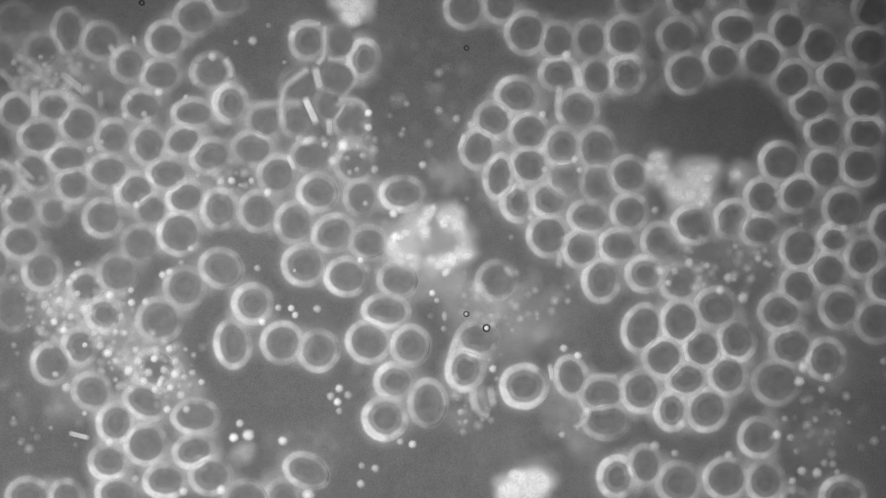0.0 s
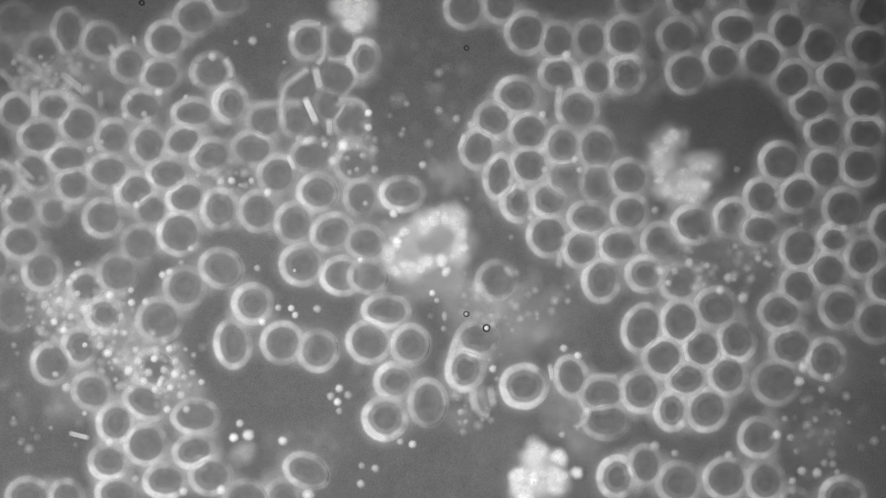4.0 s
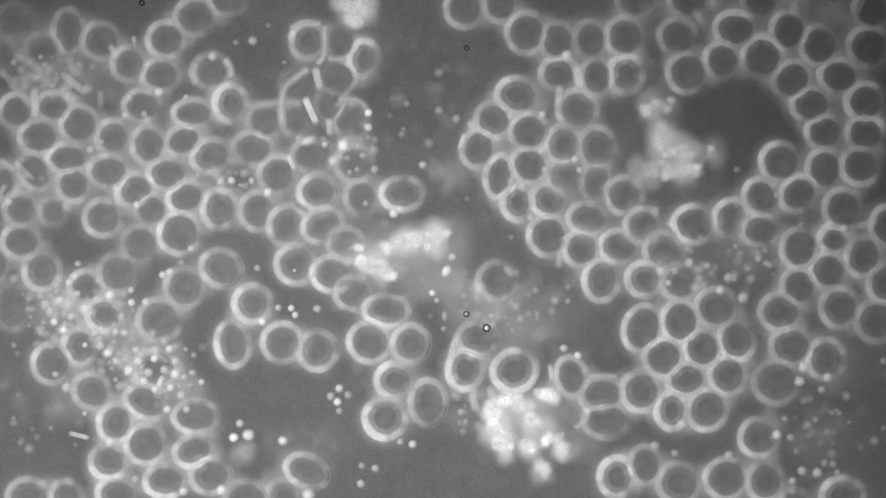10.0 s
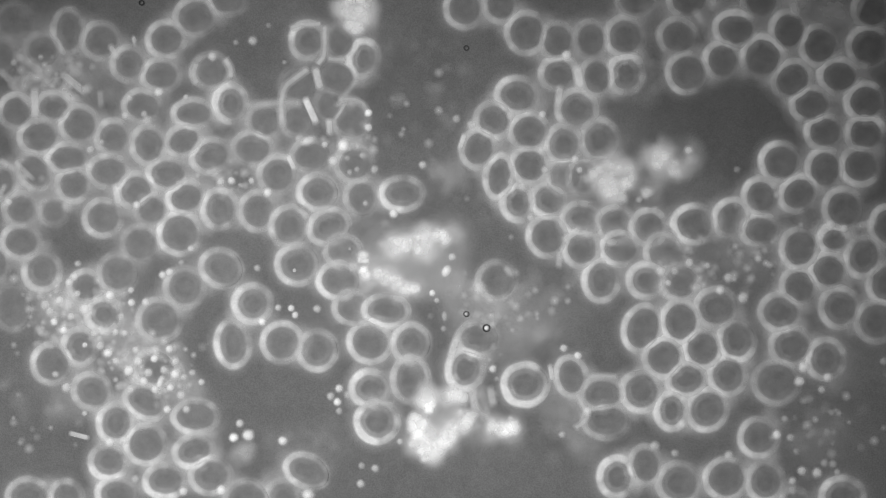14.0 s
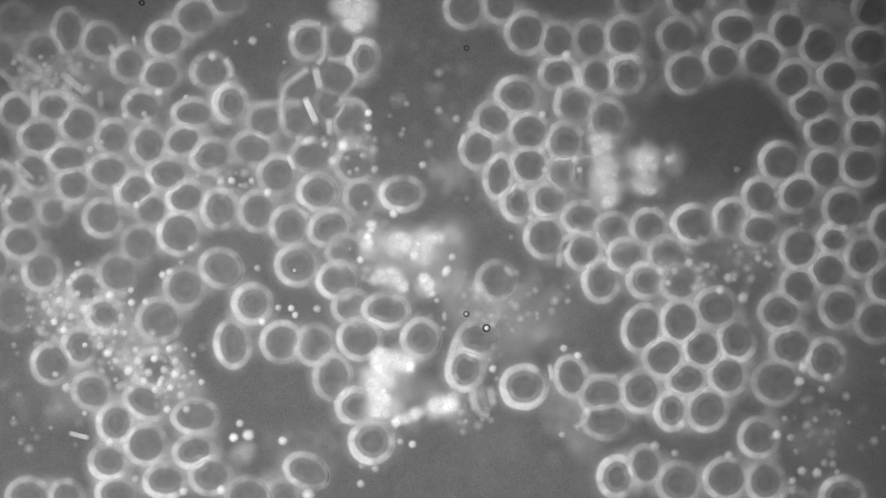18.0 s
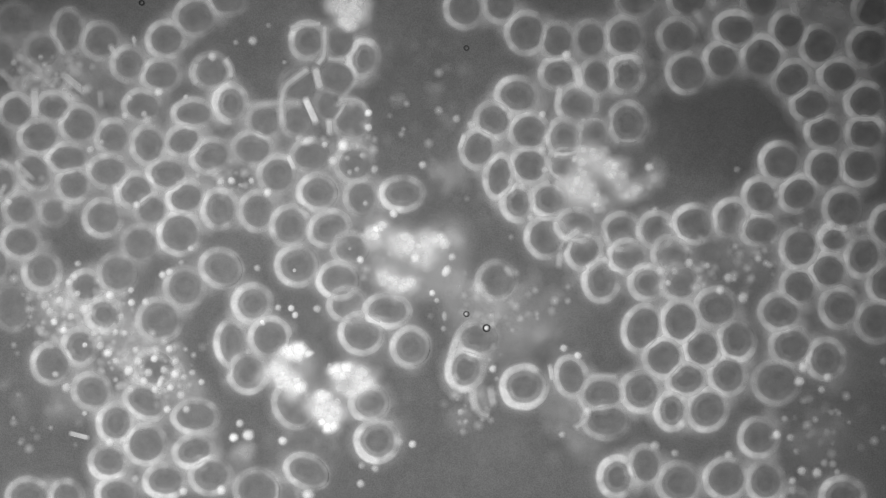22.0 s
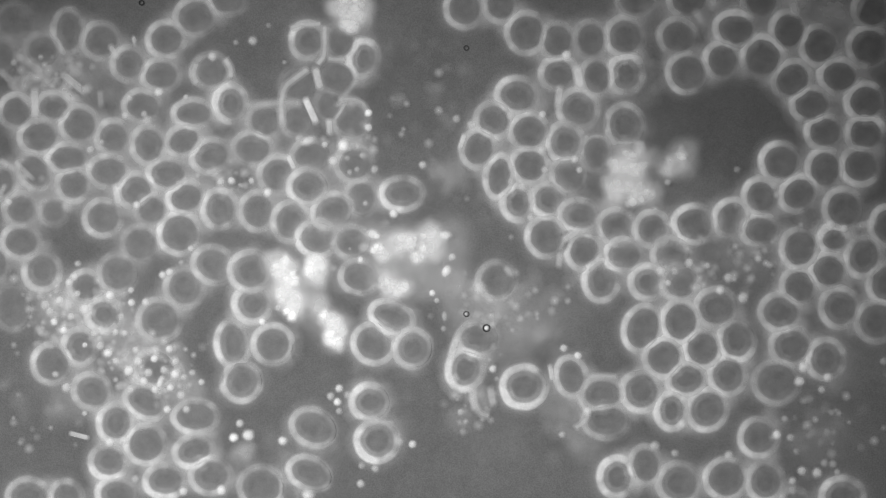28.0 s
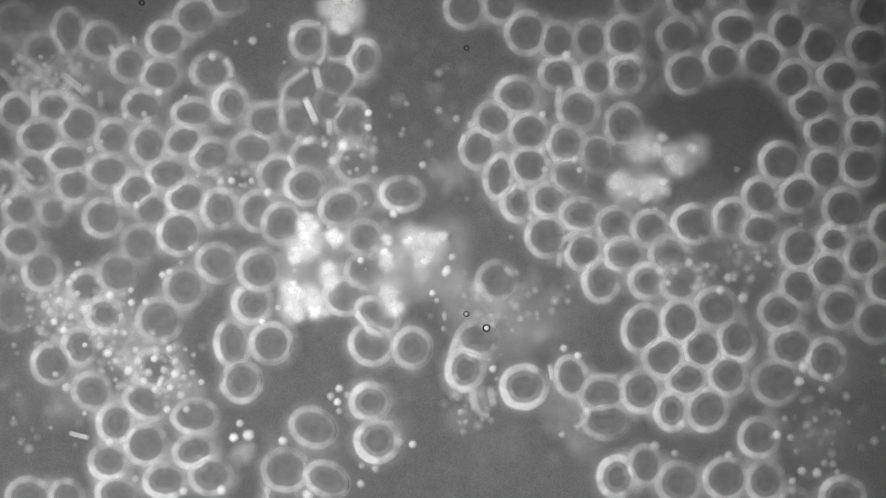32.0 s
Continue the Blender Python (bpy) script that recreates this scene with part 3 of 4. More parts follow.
# Bright filaments, a wall bar and bright rim arcs, painted as lines.
for t in ((5, .6, (1020, 694), (1030, 716), (1042, 734), (1034, 748), (1016, 760)), (5, .5, (1038, 668), (1066, 665), (1096, 668)),
          (6, .45, (836, 688), (840, 716), (850, 732), (868, 738)), (5, .4, (1460, 118), (1476, 102), (1494, 92)),
          (6, .8, (397, 102), (408, 120), (409, 140)), (6, .55, (348, 110), (342, 130), (349, 152)), (7, .4, (60, 128), (46, 140), (40, 158))):
    strand(*t)
# Most of these discs paint haze in to raise the plasma's brightness.
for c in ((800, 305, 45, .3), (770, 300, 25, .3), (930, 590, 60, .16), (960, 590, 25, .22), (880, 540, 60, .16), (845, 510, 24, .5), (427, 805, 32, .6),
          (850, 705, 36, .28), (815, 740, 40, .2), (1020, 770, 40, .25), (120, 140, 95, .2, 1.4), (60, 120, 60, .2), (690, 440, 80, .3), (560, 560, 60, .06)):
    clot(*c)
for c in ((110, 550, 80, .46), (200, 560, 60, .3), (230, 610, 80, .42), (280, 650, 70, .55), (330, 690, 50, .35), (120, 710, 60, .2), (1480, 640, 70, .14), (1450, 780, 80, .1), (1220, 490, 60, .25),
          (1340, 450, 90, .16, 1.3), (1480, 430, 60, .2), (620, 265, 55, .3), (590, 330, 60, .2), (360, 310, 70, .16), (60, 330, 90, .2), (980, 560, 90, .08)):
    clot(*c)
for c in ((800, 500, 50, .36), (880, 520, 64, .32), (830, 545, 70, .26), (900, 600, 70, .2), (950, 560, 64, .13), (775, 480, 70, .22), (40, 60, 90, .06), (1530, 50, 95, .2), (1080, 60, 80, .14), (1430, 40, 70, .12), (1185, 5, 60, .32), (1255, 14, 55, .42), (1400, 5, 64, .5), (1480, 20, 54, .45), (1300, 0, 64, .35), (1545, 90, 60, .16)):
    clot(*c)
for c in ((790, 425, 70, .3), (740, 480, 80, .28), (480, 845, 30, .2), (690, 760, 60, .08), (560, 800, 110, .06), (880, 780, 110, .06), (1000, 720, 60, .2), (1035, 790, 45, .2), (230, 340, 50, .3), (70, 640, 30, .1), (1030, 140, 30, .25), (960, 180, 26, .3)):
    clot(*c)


def clear_pool(x, y, a, b, d, turn=0):
    """A feathered dark patch, painted to make the plasma dimmer than the film round it."""
    ob = finish("clear_pool", rounds(oval(a * U, b * U, int(x + y), 0.08, 36), [(0, 1, 0.002, 0), (0, 0.85, 0.0024, 0.4), (0, 0.65, 0.0027, 0.9), (0, 0.3, 0.003, 1)]), DIM_FILM, density=d)
    px, py = plan(x, y)
    ob.location, ob.rotation_euler.z = (px, py, 0.001), radians(turn)
    tagged(ob, "feathered dark patch painted on the plasma to dim it", "serum pool")


# Painted darkening: two patches that dim the open plasma.
clear_pool(1280, 225, 180, 108, 0.17, -15)
clear_pool(725, 165, 110, 90, 0.09, 30)


def scatter(name, boxes, label, seed, size=(4, 10), dense=(0.05, 0.36), high=0.021):
    """Fine specks too many to count, in one mesh. boxes: x, y, half width, half height, how many."""
    rnd = random.Random(seed)
    bm = bmesh.new()
    uv = bm.loops.layers.uv.new("uv")
    for x, y, w, h, n in boxes:
        for k in range(n):
            gx, gy = x + rnd.gauss(0, w / 2), y + rnd.gauss(0, h / 2)
            px, py = plan(gx, gy)
            r = rnd.uniform(*size) * U
            d = rnd.uniform(*dense)
            if any(math.hypot(gx - c[0], gy - c[1]) < 0.7 * min(c[2], c[3]) / U for c in SPECS):
                continue
            top = bm.verts.new((px, py, high + min(0.03, r * 0.3)))
            ring = [bm.verts.new((px + r * 1.25 * math.cos(a * 0.7854), py + r * 1.25 * math.sin(a * 0.7854), high)) for a in range(8)]
            for a in range(8):
                f = bm.faces.new((ring[a], ring[(a + 1) % 8], top))
                for l in f.loops:
                    l[uv].uv = (0.5, d if l.vert is top else 0.0)
    ob = finish(name, bm, BEAD, density=1.0)
    tagged(ob, label, "specks", kind="stuff")


scatter("specks", ((80, 140, 90, 45, 70), (140, 560, 110, 70, 150), (260, 650, 90, 60, 130), (1350, 460, 140, 60, 60), (1450, 760, 90, 60, 22),
                   (620, 260, 60, 60, 40), (380, 320, 70, 40, 30), (40, 320, 60, 60, 30), (900, 560, 120, 70, 40), (830, 720, 60, 60, 30),
                   (1220, 490, 60, 40, 30), (730, 250, 120, 120, 9), (60, 760, 80, 40, 9), (700, 460, 80, 50, 30), (1480, 420, 70, 40, 24)),
        "fine pale specks scattered through the plasma", 21)
# Out-of-focus haze spots in the open plasma, painted as soft pale discs.
scatter("flecks", ((730, 150, 110, 150, 30), (890, 560, 130, 90, 46), (640, 650, 90, 60, 12), (1390, 445, 150, 80, 34), (1450, 745, 120, 90, 30),
                   (1290, 60, 150, 50, 26), (1130, 150, 60, 60, 10), (60, 710, 60, 60, 12), (40, 60, 70, 60, 20), (880, 330, 90, 90, 14),
                   (1500, 60, 70, 60, 16), (180, 120, 120, 60, 24), (520, 800, 90, 60, 14), (1000, 760, 60, 60, 10)),
        "faint soft flecks painted as out-of-focus spots in the plasma", 8, (9, 20), (0.02, 0.085), 0.012)


# Dust on the optics, laid on the slide to fit the camera's view.
def dust(x, y, r, dark, bright):
    e = thing("dust_speck", x, y, "tiny dark ring for dust on the optics, placed at the slide", "dust", "dust specks")
    e.location.z = 0.03
    rim = oval(r * U, r * U, 1, 0.0, 20)
    finish("ring", rounds(rim, [(0.014, 1, 0.0, 0), (0.006, 1, 0.02, dark), (-0.006, 1, 0.02, dark), (-0.014, 1, 0.0, 0)], cap=False), DUST, e)
    if bright:
        finish("core", rounds(rim, [(0, 0.75, 0.0, 0), (0, 0.5, 0.015, 0.8), (0, 0.2, 0.025, 1)]), BEAD, e, "bright core", bright)


dust(250, 5, 4, 1, 0)
dust(825, 85, 4, 0.6, 0)
dust(825, 556, 4.5, 0.75, 0.35)
dust(861, 581, 6, 0.95, 0.9)


# ---- what moves
def drift(cell, rows):
    """rows: seconds, place in plan units, and an optional turn in degrees from the cell's own."""
    own = math.degrees(cell.rotation_euler.z)
    rows = [(0, *rows[0][1:])] * (rows[0][0] > 0) + list(rows)
    rows += [(32, *rows[-1][1:])] * (rows[-1][0] < 32)
    walk(cell, [(t, pose(*plan(x, y), cell.location.z, 0, 0, own + (r[0] if r else 0))) for t, x, y, *r in rows])


def motions():
    drift(CELLS[(653, 605)], [(0, 653, 605), (14, 655, 606), (17, 637, 601), (18, 637, 600), (19, 632, 580), (20, 638, 585), (22, 640, 590), (23, 641, 596), (24, 660, 610), (25, 664, 610), (28, 662, 608), (32, 658, 609)])
    drift(CELLS[(727, 612)], [(0, 727, 612), (12, 727, 609), (14, 728, 608), (17, 745, 598), (18, 746, 600), (19, 745, 607), (20, 728, 608), (21, 727, 612), (25, 731, 617), (32, 730, 616)])
    drift(CELLS[(699, 676)], [(0, 699, 676), (10, 699, 674), (11, 696, 672), (12, 668, 686), (13, 652, 690), (14, 655, 688), (17, 638, 715), (18, 631, 720), (19, 636, 716), (20, 645, 715), (21, 649, 713), (23, 657, 715), (25, 655, 713), (32, 655, 712)])
    drift(CELLS[(682, 740)], [(0, 682, 740), (12, 682, 740), (13, 672, 744), (14, 668, 746), (17, 656, 779), (19, 663, 782), (21, 668, 780), (32, 668, 780)])
    drift(CELLS[(758, 714)], [(0, 758, 714), (10, 758, 713), (11, 752, 710), (12, 736, 676), (13, 722, 672), (14, 727, 672), (16, 700, 662), (17, 668, 652), (18, 590, 668), (19, 548, 686, -30), (20, 537, 724, 0), (21, 516, 726, 25), (22, 520, 720, 35), (23, 543, 750, 30), (24, 550, 752, 40), (25, 553, 757, 55), (28, 555, 757, 65), (32, 555, 757, 65)])
    drift(CELLS[(564, 621)], [(0, 564, 621), (17, 562, 620), (18, 558, 611), (19, 525, 615), (20, 495, 652), (21, 495, 650), (22, 440, 660), (23, 433, 668), (24, 430, 673), (25, 428, 676), (32, 428, 676)])
    drift(CELLS[(500, 607)], [(0, 500, 607), (18, 499, 606), (19, 484, 605), (20, 480, 604), (21, 490, 601), (22, 478, 598), (23, 478, 605), (25, 484, 608), (28, 483, 610), (32, 480, 608)])
    drift(CELLS[(928, 684)], [(0, 928, 684), (8, 928, 684), (9, 924, 674), (10, 911, 657, 25), (11, 912, 666, 25), (12, 925, 675), (14, 930, 681), (17, 928, 685), (32, 928, 685)])
    drift(CELLS[(539, 469)], [(0, 539, 469), (3, 538, 468), (6, 525, 470), (8, 522, 468), (11, 527, 468), (23, 527, 470), (24, 522, 470), (25, 515, 472), (27, 462, 476), (28, 443, 480), (29, 468, 478), (30, 447, 482), (31, 457, 479), (32, 460, 478)])
    drift(CELLS[(392, 475)], [(0, 392, 475), (25, 392, 475), (28, 378, 469), (30, 380, 468), (32, 386, 466)])
    drift(CELLS[(523, 394)], [(0, 523, 394), (6, 522, 395), (8, 518, 395), (9, 514, 396), (10, 509, 400), (12, 512, 401), (24, 514, 400), (28, 516, 392), (30, 520, 386), (31, 519, 388), (32, 500, 396, -20)])
    drift(CELLS[(591, 413)], [(0, 591, 413), (3, 590, 412), (6, 584, 410), (8, 577, 409), (9, 571, 405), (10, 572, 399), (12, 579, 400), (17, 584, 403), (25, 583, 405), (27, 587, 380), (28, 588, 374), (30, 584, 382), (31, 588, 384), (32, 603, 368)])
    drift(CELLS[(563, 341)], [(0, 563, 341), (25, 563, 341), (28, 545, 331), (30, 548, 331), (32, 540, 330)])
    drift(CELLS[(653, 429)], [(0, 653, 429), (3, 651, 430), (6, 633, 425), (8, 629, 426), (9, 621, 430), (10, 612, 431), (11, 606, 440), (17, 610, 445), (20, 615, 441), (24, 624, 440), (25, 622, 440), (28, 622, 428), (30, 626, 428), (31, 628, 424), (32, 645, 420)])
    drift(CELLS[(613, 490)], [(0, 613, 490), (3, 610, 490), (6, 593, 482), (8, 590, 480), (10, 588, 485), (12, 599, 497), (22, 599, 496), (23, 600, 494), (24, 583, 487), (25, 578, 484), (27, 564, 440), (28, 562, 422), (29, 562, 443), (30, 580, 492), (31, 598, 505), (32, 610, 525)])
    drift(CELLS[(705, 496)], [(0, 705, 496), (2, 704, 490), (3, 676, 486), (5, 640, 496), (6, 626, 502), (7, 616, 511), (8, 620, 511), (10, 627, 520), (11, 622, 536), (14, 625, 545), (18, 624, 544), (19, 608, 540), (21, 610, 537), (22, 616, 540), (23, 626, 530), (24, 629, 515), (25, 650, 491), (28, 636, 490), (30, 641, 485), (32, 646, 481)])
    drift(CELLS[(684, 551)], [(0, 684, 551), (19, 684, 550), (22, 686, 550), (23, 692, 552), (24, 700, 555, -50), (25, 705, 558, -60), (28, 694, 562, -20), (30, 686, 565, -25), (32, 668, 560, -30)])
    drift(CELLS[(437, 888)], [(0, 437, 888), (17, 438, 886), (19, 446, 876), (22, 456, 868), (25, 459, 864), (28, 463, 862), (30, 470, 856), (31, 500, 838), (32, 506, 832)])
    drift(CELLS[(543, 834)], [(0, 543, 834), (25, 544, 835), (28, 548, 838), (30, 549, 838), (31, 570, 847), (32, 579, 849)])
    drift(CELLS[(1057, 263)], [(0, 1057, 263), (12, 1058, 261), (14, 1062, 248), (17, 1061, 226), (18, 1076, 213), (19, 1096, 203), (20, 1094, 210), (22, 1112, 218), (23, 1106, 218), (25, 1107, 220), (32, 1105, 222)])
    drift(CELLS[(1023, 194)], [(0, 1023, 194), (14, 1022, 194), (17, 1020, 186), (19, 1018, 182), (22, 1022, 185), (25, 1024, 190), (32, 1024, 194)])
    drift(CELLS[(995, 260)], [(0, 995, 260), (14, 998, 256), (17, 998, 258), (18, 1000, 252), (19, 1009, 236), (20, 1007, 222), (22, 1000, 244), (25, 1000, 251), (32, 1002, 254)])
    drift(CELLS[(1057, 322)], [(0, 1057, 322), (6, 1056, 322), (7, 1052, 329), (9, 1057, 325), (12, 1048, 316), (14, 1034, 313), (17, 1035, 308), (18, 1040, 306), (19, 1040, 304), (20, 1042, 298), (22, 1051, 240), (23, 1055, 249), (24, 1055, 263), (28, 1056, 270), (32, 1057, 272)])
    drift(CELLS[(1002, 315)], [(0, 1002, 315), (17, 1000, 311), (18, 1000, 306), (19, 1003, 296), (20, 1003, 289), (22, 1002, 291), (23, 1002, 293), (24, 1008, 304), (25, 1007, 309), (32, 1010, 310)])
    drift(CELLS[(1114, 310)], [(0, 1114, 310), (3, 1115, 312), (5, 1113, 318), (6, 1112, 322), (7, 1098, 362), (8, 1100, 359), (9, 1105, 352), (10, 1105, 346), (11, 1093, 365), (12, 1088, 380), (14, 1090, 398), (17, 1087, 411), (20, 1087, 406), (22, 1102, 410), (23, 1103, 409), (24, 1111, 420), (25, 1108, 420), (28, 1092, 402), (32, 1090, 400)])
    drift(CELLS[(1115, 376)], [(0, 1115, 376), (6, 1117, 378), (7, 1133, 401), (8, 1139, 402), (11, 1138, 399), (14, 1149, 403), (20, 1150, 403), (22, 1162, 408), (24, 1168, 410), (25, 1167, 410), (28, 1155, 406), (32, 1152, 405)])
    drift(CELLS[(1043, 385)], [(0, 1043, 385), (11, 1040, 388), (14, 1030, 388), (17, 1030, 387), (19, 1033, 387), (20, 1025, 386), (22, 1020, 399), (24, 1020, 399), (25, 1022, 394), (28, 1025, 382), (32, 1028, 381)])
    drift(CELLS[(1030, 440)], [(0, 1030, 440), (14, 1030, 440), (17, 1035, 445), (32, 1035, 446)])
    drift(CELLS[(1095, 436)], [(0, 1095, 436), (12, 1096, 438), (14, 1098, 441), (17, 1108, 452), (22, 1112, 455), (24, 1114, 467, -25), (25, 1112, 467, -25), (28, 1105, 452), (32, 1105, 451)])
    drift(CELLS[(1171, 428)], [(0, 1171, 428), (6, 1171, 428), (7, 1172, 439), (12, 1175, 444), (17, 1180, 450), (22, 1189, 451), (25, 1190, 452), (32, 1185, 450)])
    drift(CELLS[(1143, 485)], [(0, 1143, 485), (6, 1143, 485), (8, 1141, 490), (14, 1145, 497), (20, 1145, 497), (24, 1150, 505), (28, 1148, 500), (32, 1148, 498)])
    drift(CELLS[(971, 417)], [(0, 971, 417), (14, 970, 418), (17, 966, 420), (22, 967, 420), (32, 968, 418)])
    drift(CELLS[(1295, 388)], [(0, 1297, 388), (1, 1303, 388), (2, 1314, 386), (3, 1298, 386), (6, 1295, 386), (32, 1295, 386)])
    drift(CELLS[(1350, 349)], [(0, 1350, 349), (3, 1350, 349), (6, 1346, 348), (32, 1346, 348)])
    crawl(RIGHT, [
        (0, (7, 12, (1155, 280), (1175, 310), (1201, 343), (1254, 360)), (4, 29, (1214, 323), (1254, 330)), (2, 9, (1221, 307), (1264, 294)), (1, 5, (1301, 307), (1306, 315))),
        (1, (6, 12, (1175, 286), (1192, 323), (1221, 356)), (4, 12, (1241, 360), (1290, 356)), (5, 21, (1214, 316), (1268, 323)), (4, 11, (1201, 280), (1264, 283))),
        (2, (5, 12, (1187, 280), (1184, 356)), (4, 12, (1208, 356), (1274, 352)), (5, 19, (1221, 316), (1274, 316)), (4, 12, (1214, 280), (1274, 290)), (1, 7, (1301, 323), (1304, 330))),
        (3, (2, 9, (1205, 250), (1208, 276)), (5, 12, (1192, 290), (1188, 356)), (4, 13, (1201, 363), (1254, 356)), (5, 19, (1221, 316), (1274, 330)), (4, 13, (1228, 290), (1281, 294))),
        (6, (5, 16, (1155, 223), (1121, 219), (1095, 236)), (9, 16, (1121, 256), (1155, 290), (1188, 316), (1205, 339)), (2, 9, (1115, 330), (1141, 336)), (3, 15, (1175, 283), (1214, 290))),
        (7, (4, 16, (1161, 236), (1121, 250)), (8, 23, (1101, 276), (1128, 283), (1148, 296)), (2, 12, (1088, 323), (1101, 310)), (4, 16, (1161, 323), (1201, 336), (1221, 330)), (4, 16, (1175, 276), (1208, 290))),
        (8, (3, 12, (1173, 216), (1148, 246)), (9, 23, (1121, 283), (1155, 276), (1168, 303)), (5, 15, (1175, 323), (1221, 326)), (3, 12, (1201, 290), (1234, 280))),
        (9, (3, 12, (1174, 203), (1174, 227)), (8, 18, (1174, 239), (1165, 275), (1186, 304)), (5, 13, (1200, 322), (1234, 316)), (2, 11, (1204, 269), (1246, 275)), (1, 9, (1186, 173), (1189, 188))),
        (10, (2, 8, (1145, 203), (1153, 185)), (1, 8, (1184, 179), (1186, 191)), (6, 14, (1168, 221), (1168, 251), (1180, 275)), (6, 14, (1145, 310), (1174, 298), (1210, 304), (1236, 304)), (4, 13, (1192, 263), (1222, 275)), (1, 6, (1258, 263), (1255, 278))),
        (11, (2.5, 9, (1165, 221), (1180, 203)), (8, 19, (1162, 263), (1133, 292), (1139, 316)), (5, 17, (1174, 269), (1200, 290), (1174, 307)), (3, 11, (1127, 328), (1133, 354)), (1.5, 8, (1212, 269), (1228, 286))),
        (12, (2, 10, (1162, 230), (1172, 228)), (8, 17, (1109, 334), (1139, 322), (1174, 292)), (4, 14, (1133, 340), (1156, 316)), (3, 12, (1156, 275), (1186, 269)), (2, 10, (1200, 286), (1210, 304)), (1.5, 6, (1220, 263), (1228, 298))),
        (13, (9, 18, (1073, 334), (1103, 316), (1127, 334), (1168, 340)), (3, 13, (1079, 346), (1121, 346)), (3, 12, (1162, 263), (1174, 283), (1156, 298)), (2.5, 10, (1192, 280), (1200, 304)), (1, 6, (1222, 263), (1216, 304))),
        (14, (9, 21, (1067, 298), (1073, 328), (1097, 346)), (4, 17, (1097, 292), (1121, 322)), (4, 14, (1162, 269), (1174, 295)), (2, 10, (1186, 292), (1200, 304)), (1, 9, (1133, 346), (1150, 340)), (1, 6, (1216, 263), (1222, 292))),
        (17, (3, 13, (1073, 263), (1067, 283)), (9, 16, (1065, 298), (1079, 328), (1097, 358)), (3, 12, (1115, 263), (1156, 259)), (4, 10, (1121, 304), (1168, 292)), (2, 11, (1115, 340), (1156, 346)), (1, 8, (1103, 373), (1121, 370))),
        (18, (4, 16, (1055, 263), (1079, 251)), (9, 16, (1067, 286), (1073, 322), (1085, 358)), (5, 15, (1133, 275), (1150, 304)), (2, 10, (1121, 322), (1156, 340)), (1, 6, (1174, 286), (1198, 275))),
        (19, (3, 13, (1073, 251), (1067, 269)), (5, 14, (1055, 286), (1058, 310)), (7, 17, (1037, 334), (1067, 346), (1097, 358)), (5, 14, (1115, 292), (1145, 304)), (2, 11, (1133, 334), (1156, 328)), (1, 6, (1168, 280), (1174, 304))),
        (20, (2, 11, (1073, 247), (1067, 263)), (9, 21, (1043, 298), (1037, 328), (1073, 346)), (5, 16, (1073, 286), (1085, 328)), (4, 13, (1109, 292), (1139, 316)), (2, 11, (1115, 346), (1156, 334))),
        (21, (3, 12, (1043, 275), (1073, 259)), (8, 19, (1014, 334), (1049, 322), (1073, 352)), (5, 15, (1025, 364), (1067, 358)), (4, 13, (1091, 280), (1097, 304)), (4, 13, (1103, 334), (1139, 322)), (1, 6, (1156, 304), (1162, 328))),
        (22, (4, 13, (1025, 280), (1073, 275)), (7, 16, (990, 328), (1031, 334), (1067, 370)), (4, 14, (1037, 304), (1019, 346)), (4, 13, (1073, 292), (1103, 322)), (2, 11, (1097, 346), (1133, 334)), (1, 6, (1145, 292), (1162, 328))),
        (23, (8, 19, (1002, 334), (1037, 328), (1055, 352)), (5, 15, (1043, 298), (1085, 304)), (4, 14, (1079, 280), (1127, 286)), (3, 15, (1085, 346), (1121, 328)), (1.5, 9, (1139, 292), (1156, 328))),
        (24, (8, 19, (1019, 346), (1055, 352), (1079, 376)), (5, 15, (1043, 316), (1085, 292)), (3, 13, (1085, 328), (1109, 304)), (1, 10, (1121, 280), (1145, 263)), (1, 12, (1109, 352), (1139, 364)), (0.5, 6, (1162, 280), (1160, 316))),
        (25, (8, 19, (1031, 346), (1055, 358), (1085, 370)), (5, 16, (1055, 328), (1091, 292)), (3, 13, (1097, 280), (1121, 275)), (3, 13, (1109, 328), (1127, 358)), (1, 8, (1145, 292), (1150, 328))),
        (28, (5, 11, (1085, 304), (1109, 280), (1145, 263)), (6, 13, (1067, 328), (1109, 334), (1145, 334)), (5, 13, (1079, 346), (1115, 346), (1156, 346)), (4, 13, (1103, 304), (1139, 298)), (2, 8, (1192, 275), (1180, 310)), (2, 6, (1204, 263), (1208, 298))),
        (29, (4, 12, (1175, 299), (1135, 294), (1095, 310)), (8, 16, (1082, 343), (1121, 343), (1175, 356)), (3, 15, (1141, 323), (1181, 323)), (3, 9, (1181, 272), (1221, 263), (1234, 299))),
        (30, (4, 11, (1161, 316), (1139, 294), (1101, 291)), (9, 16, (1072, 326), (1108, 347), (1141, 349), (1175, 349)), (2, 16, (1168, 316), (1201, 316)), (3, 11, (1184, 267), (1197, 294)), (2, 8, (1237, 236), (1250, 263))),
        (31, (4, 15, (1161, 270), (1108, 299)), (10, 17, (1091, 336), (1135, 339), (1179, 334)), (3, 13, (1188, 299), (1201, 283)), (2, 8, (1229, 263), (1242, 256))),
        (32, (5, 15, (1175, 270), (1148, 254), (1121, 276)), (9, 16, (1086, 320), (1121, 339), (1175, 330)), (3, 12, (1192, 280), (1203, 299)), (1.5, 8, (1221, 259), (1232, 270)))])
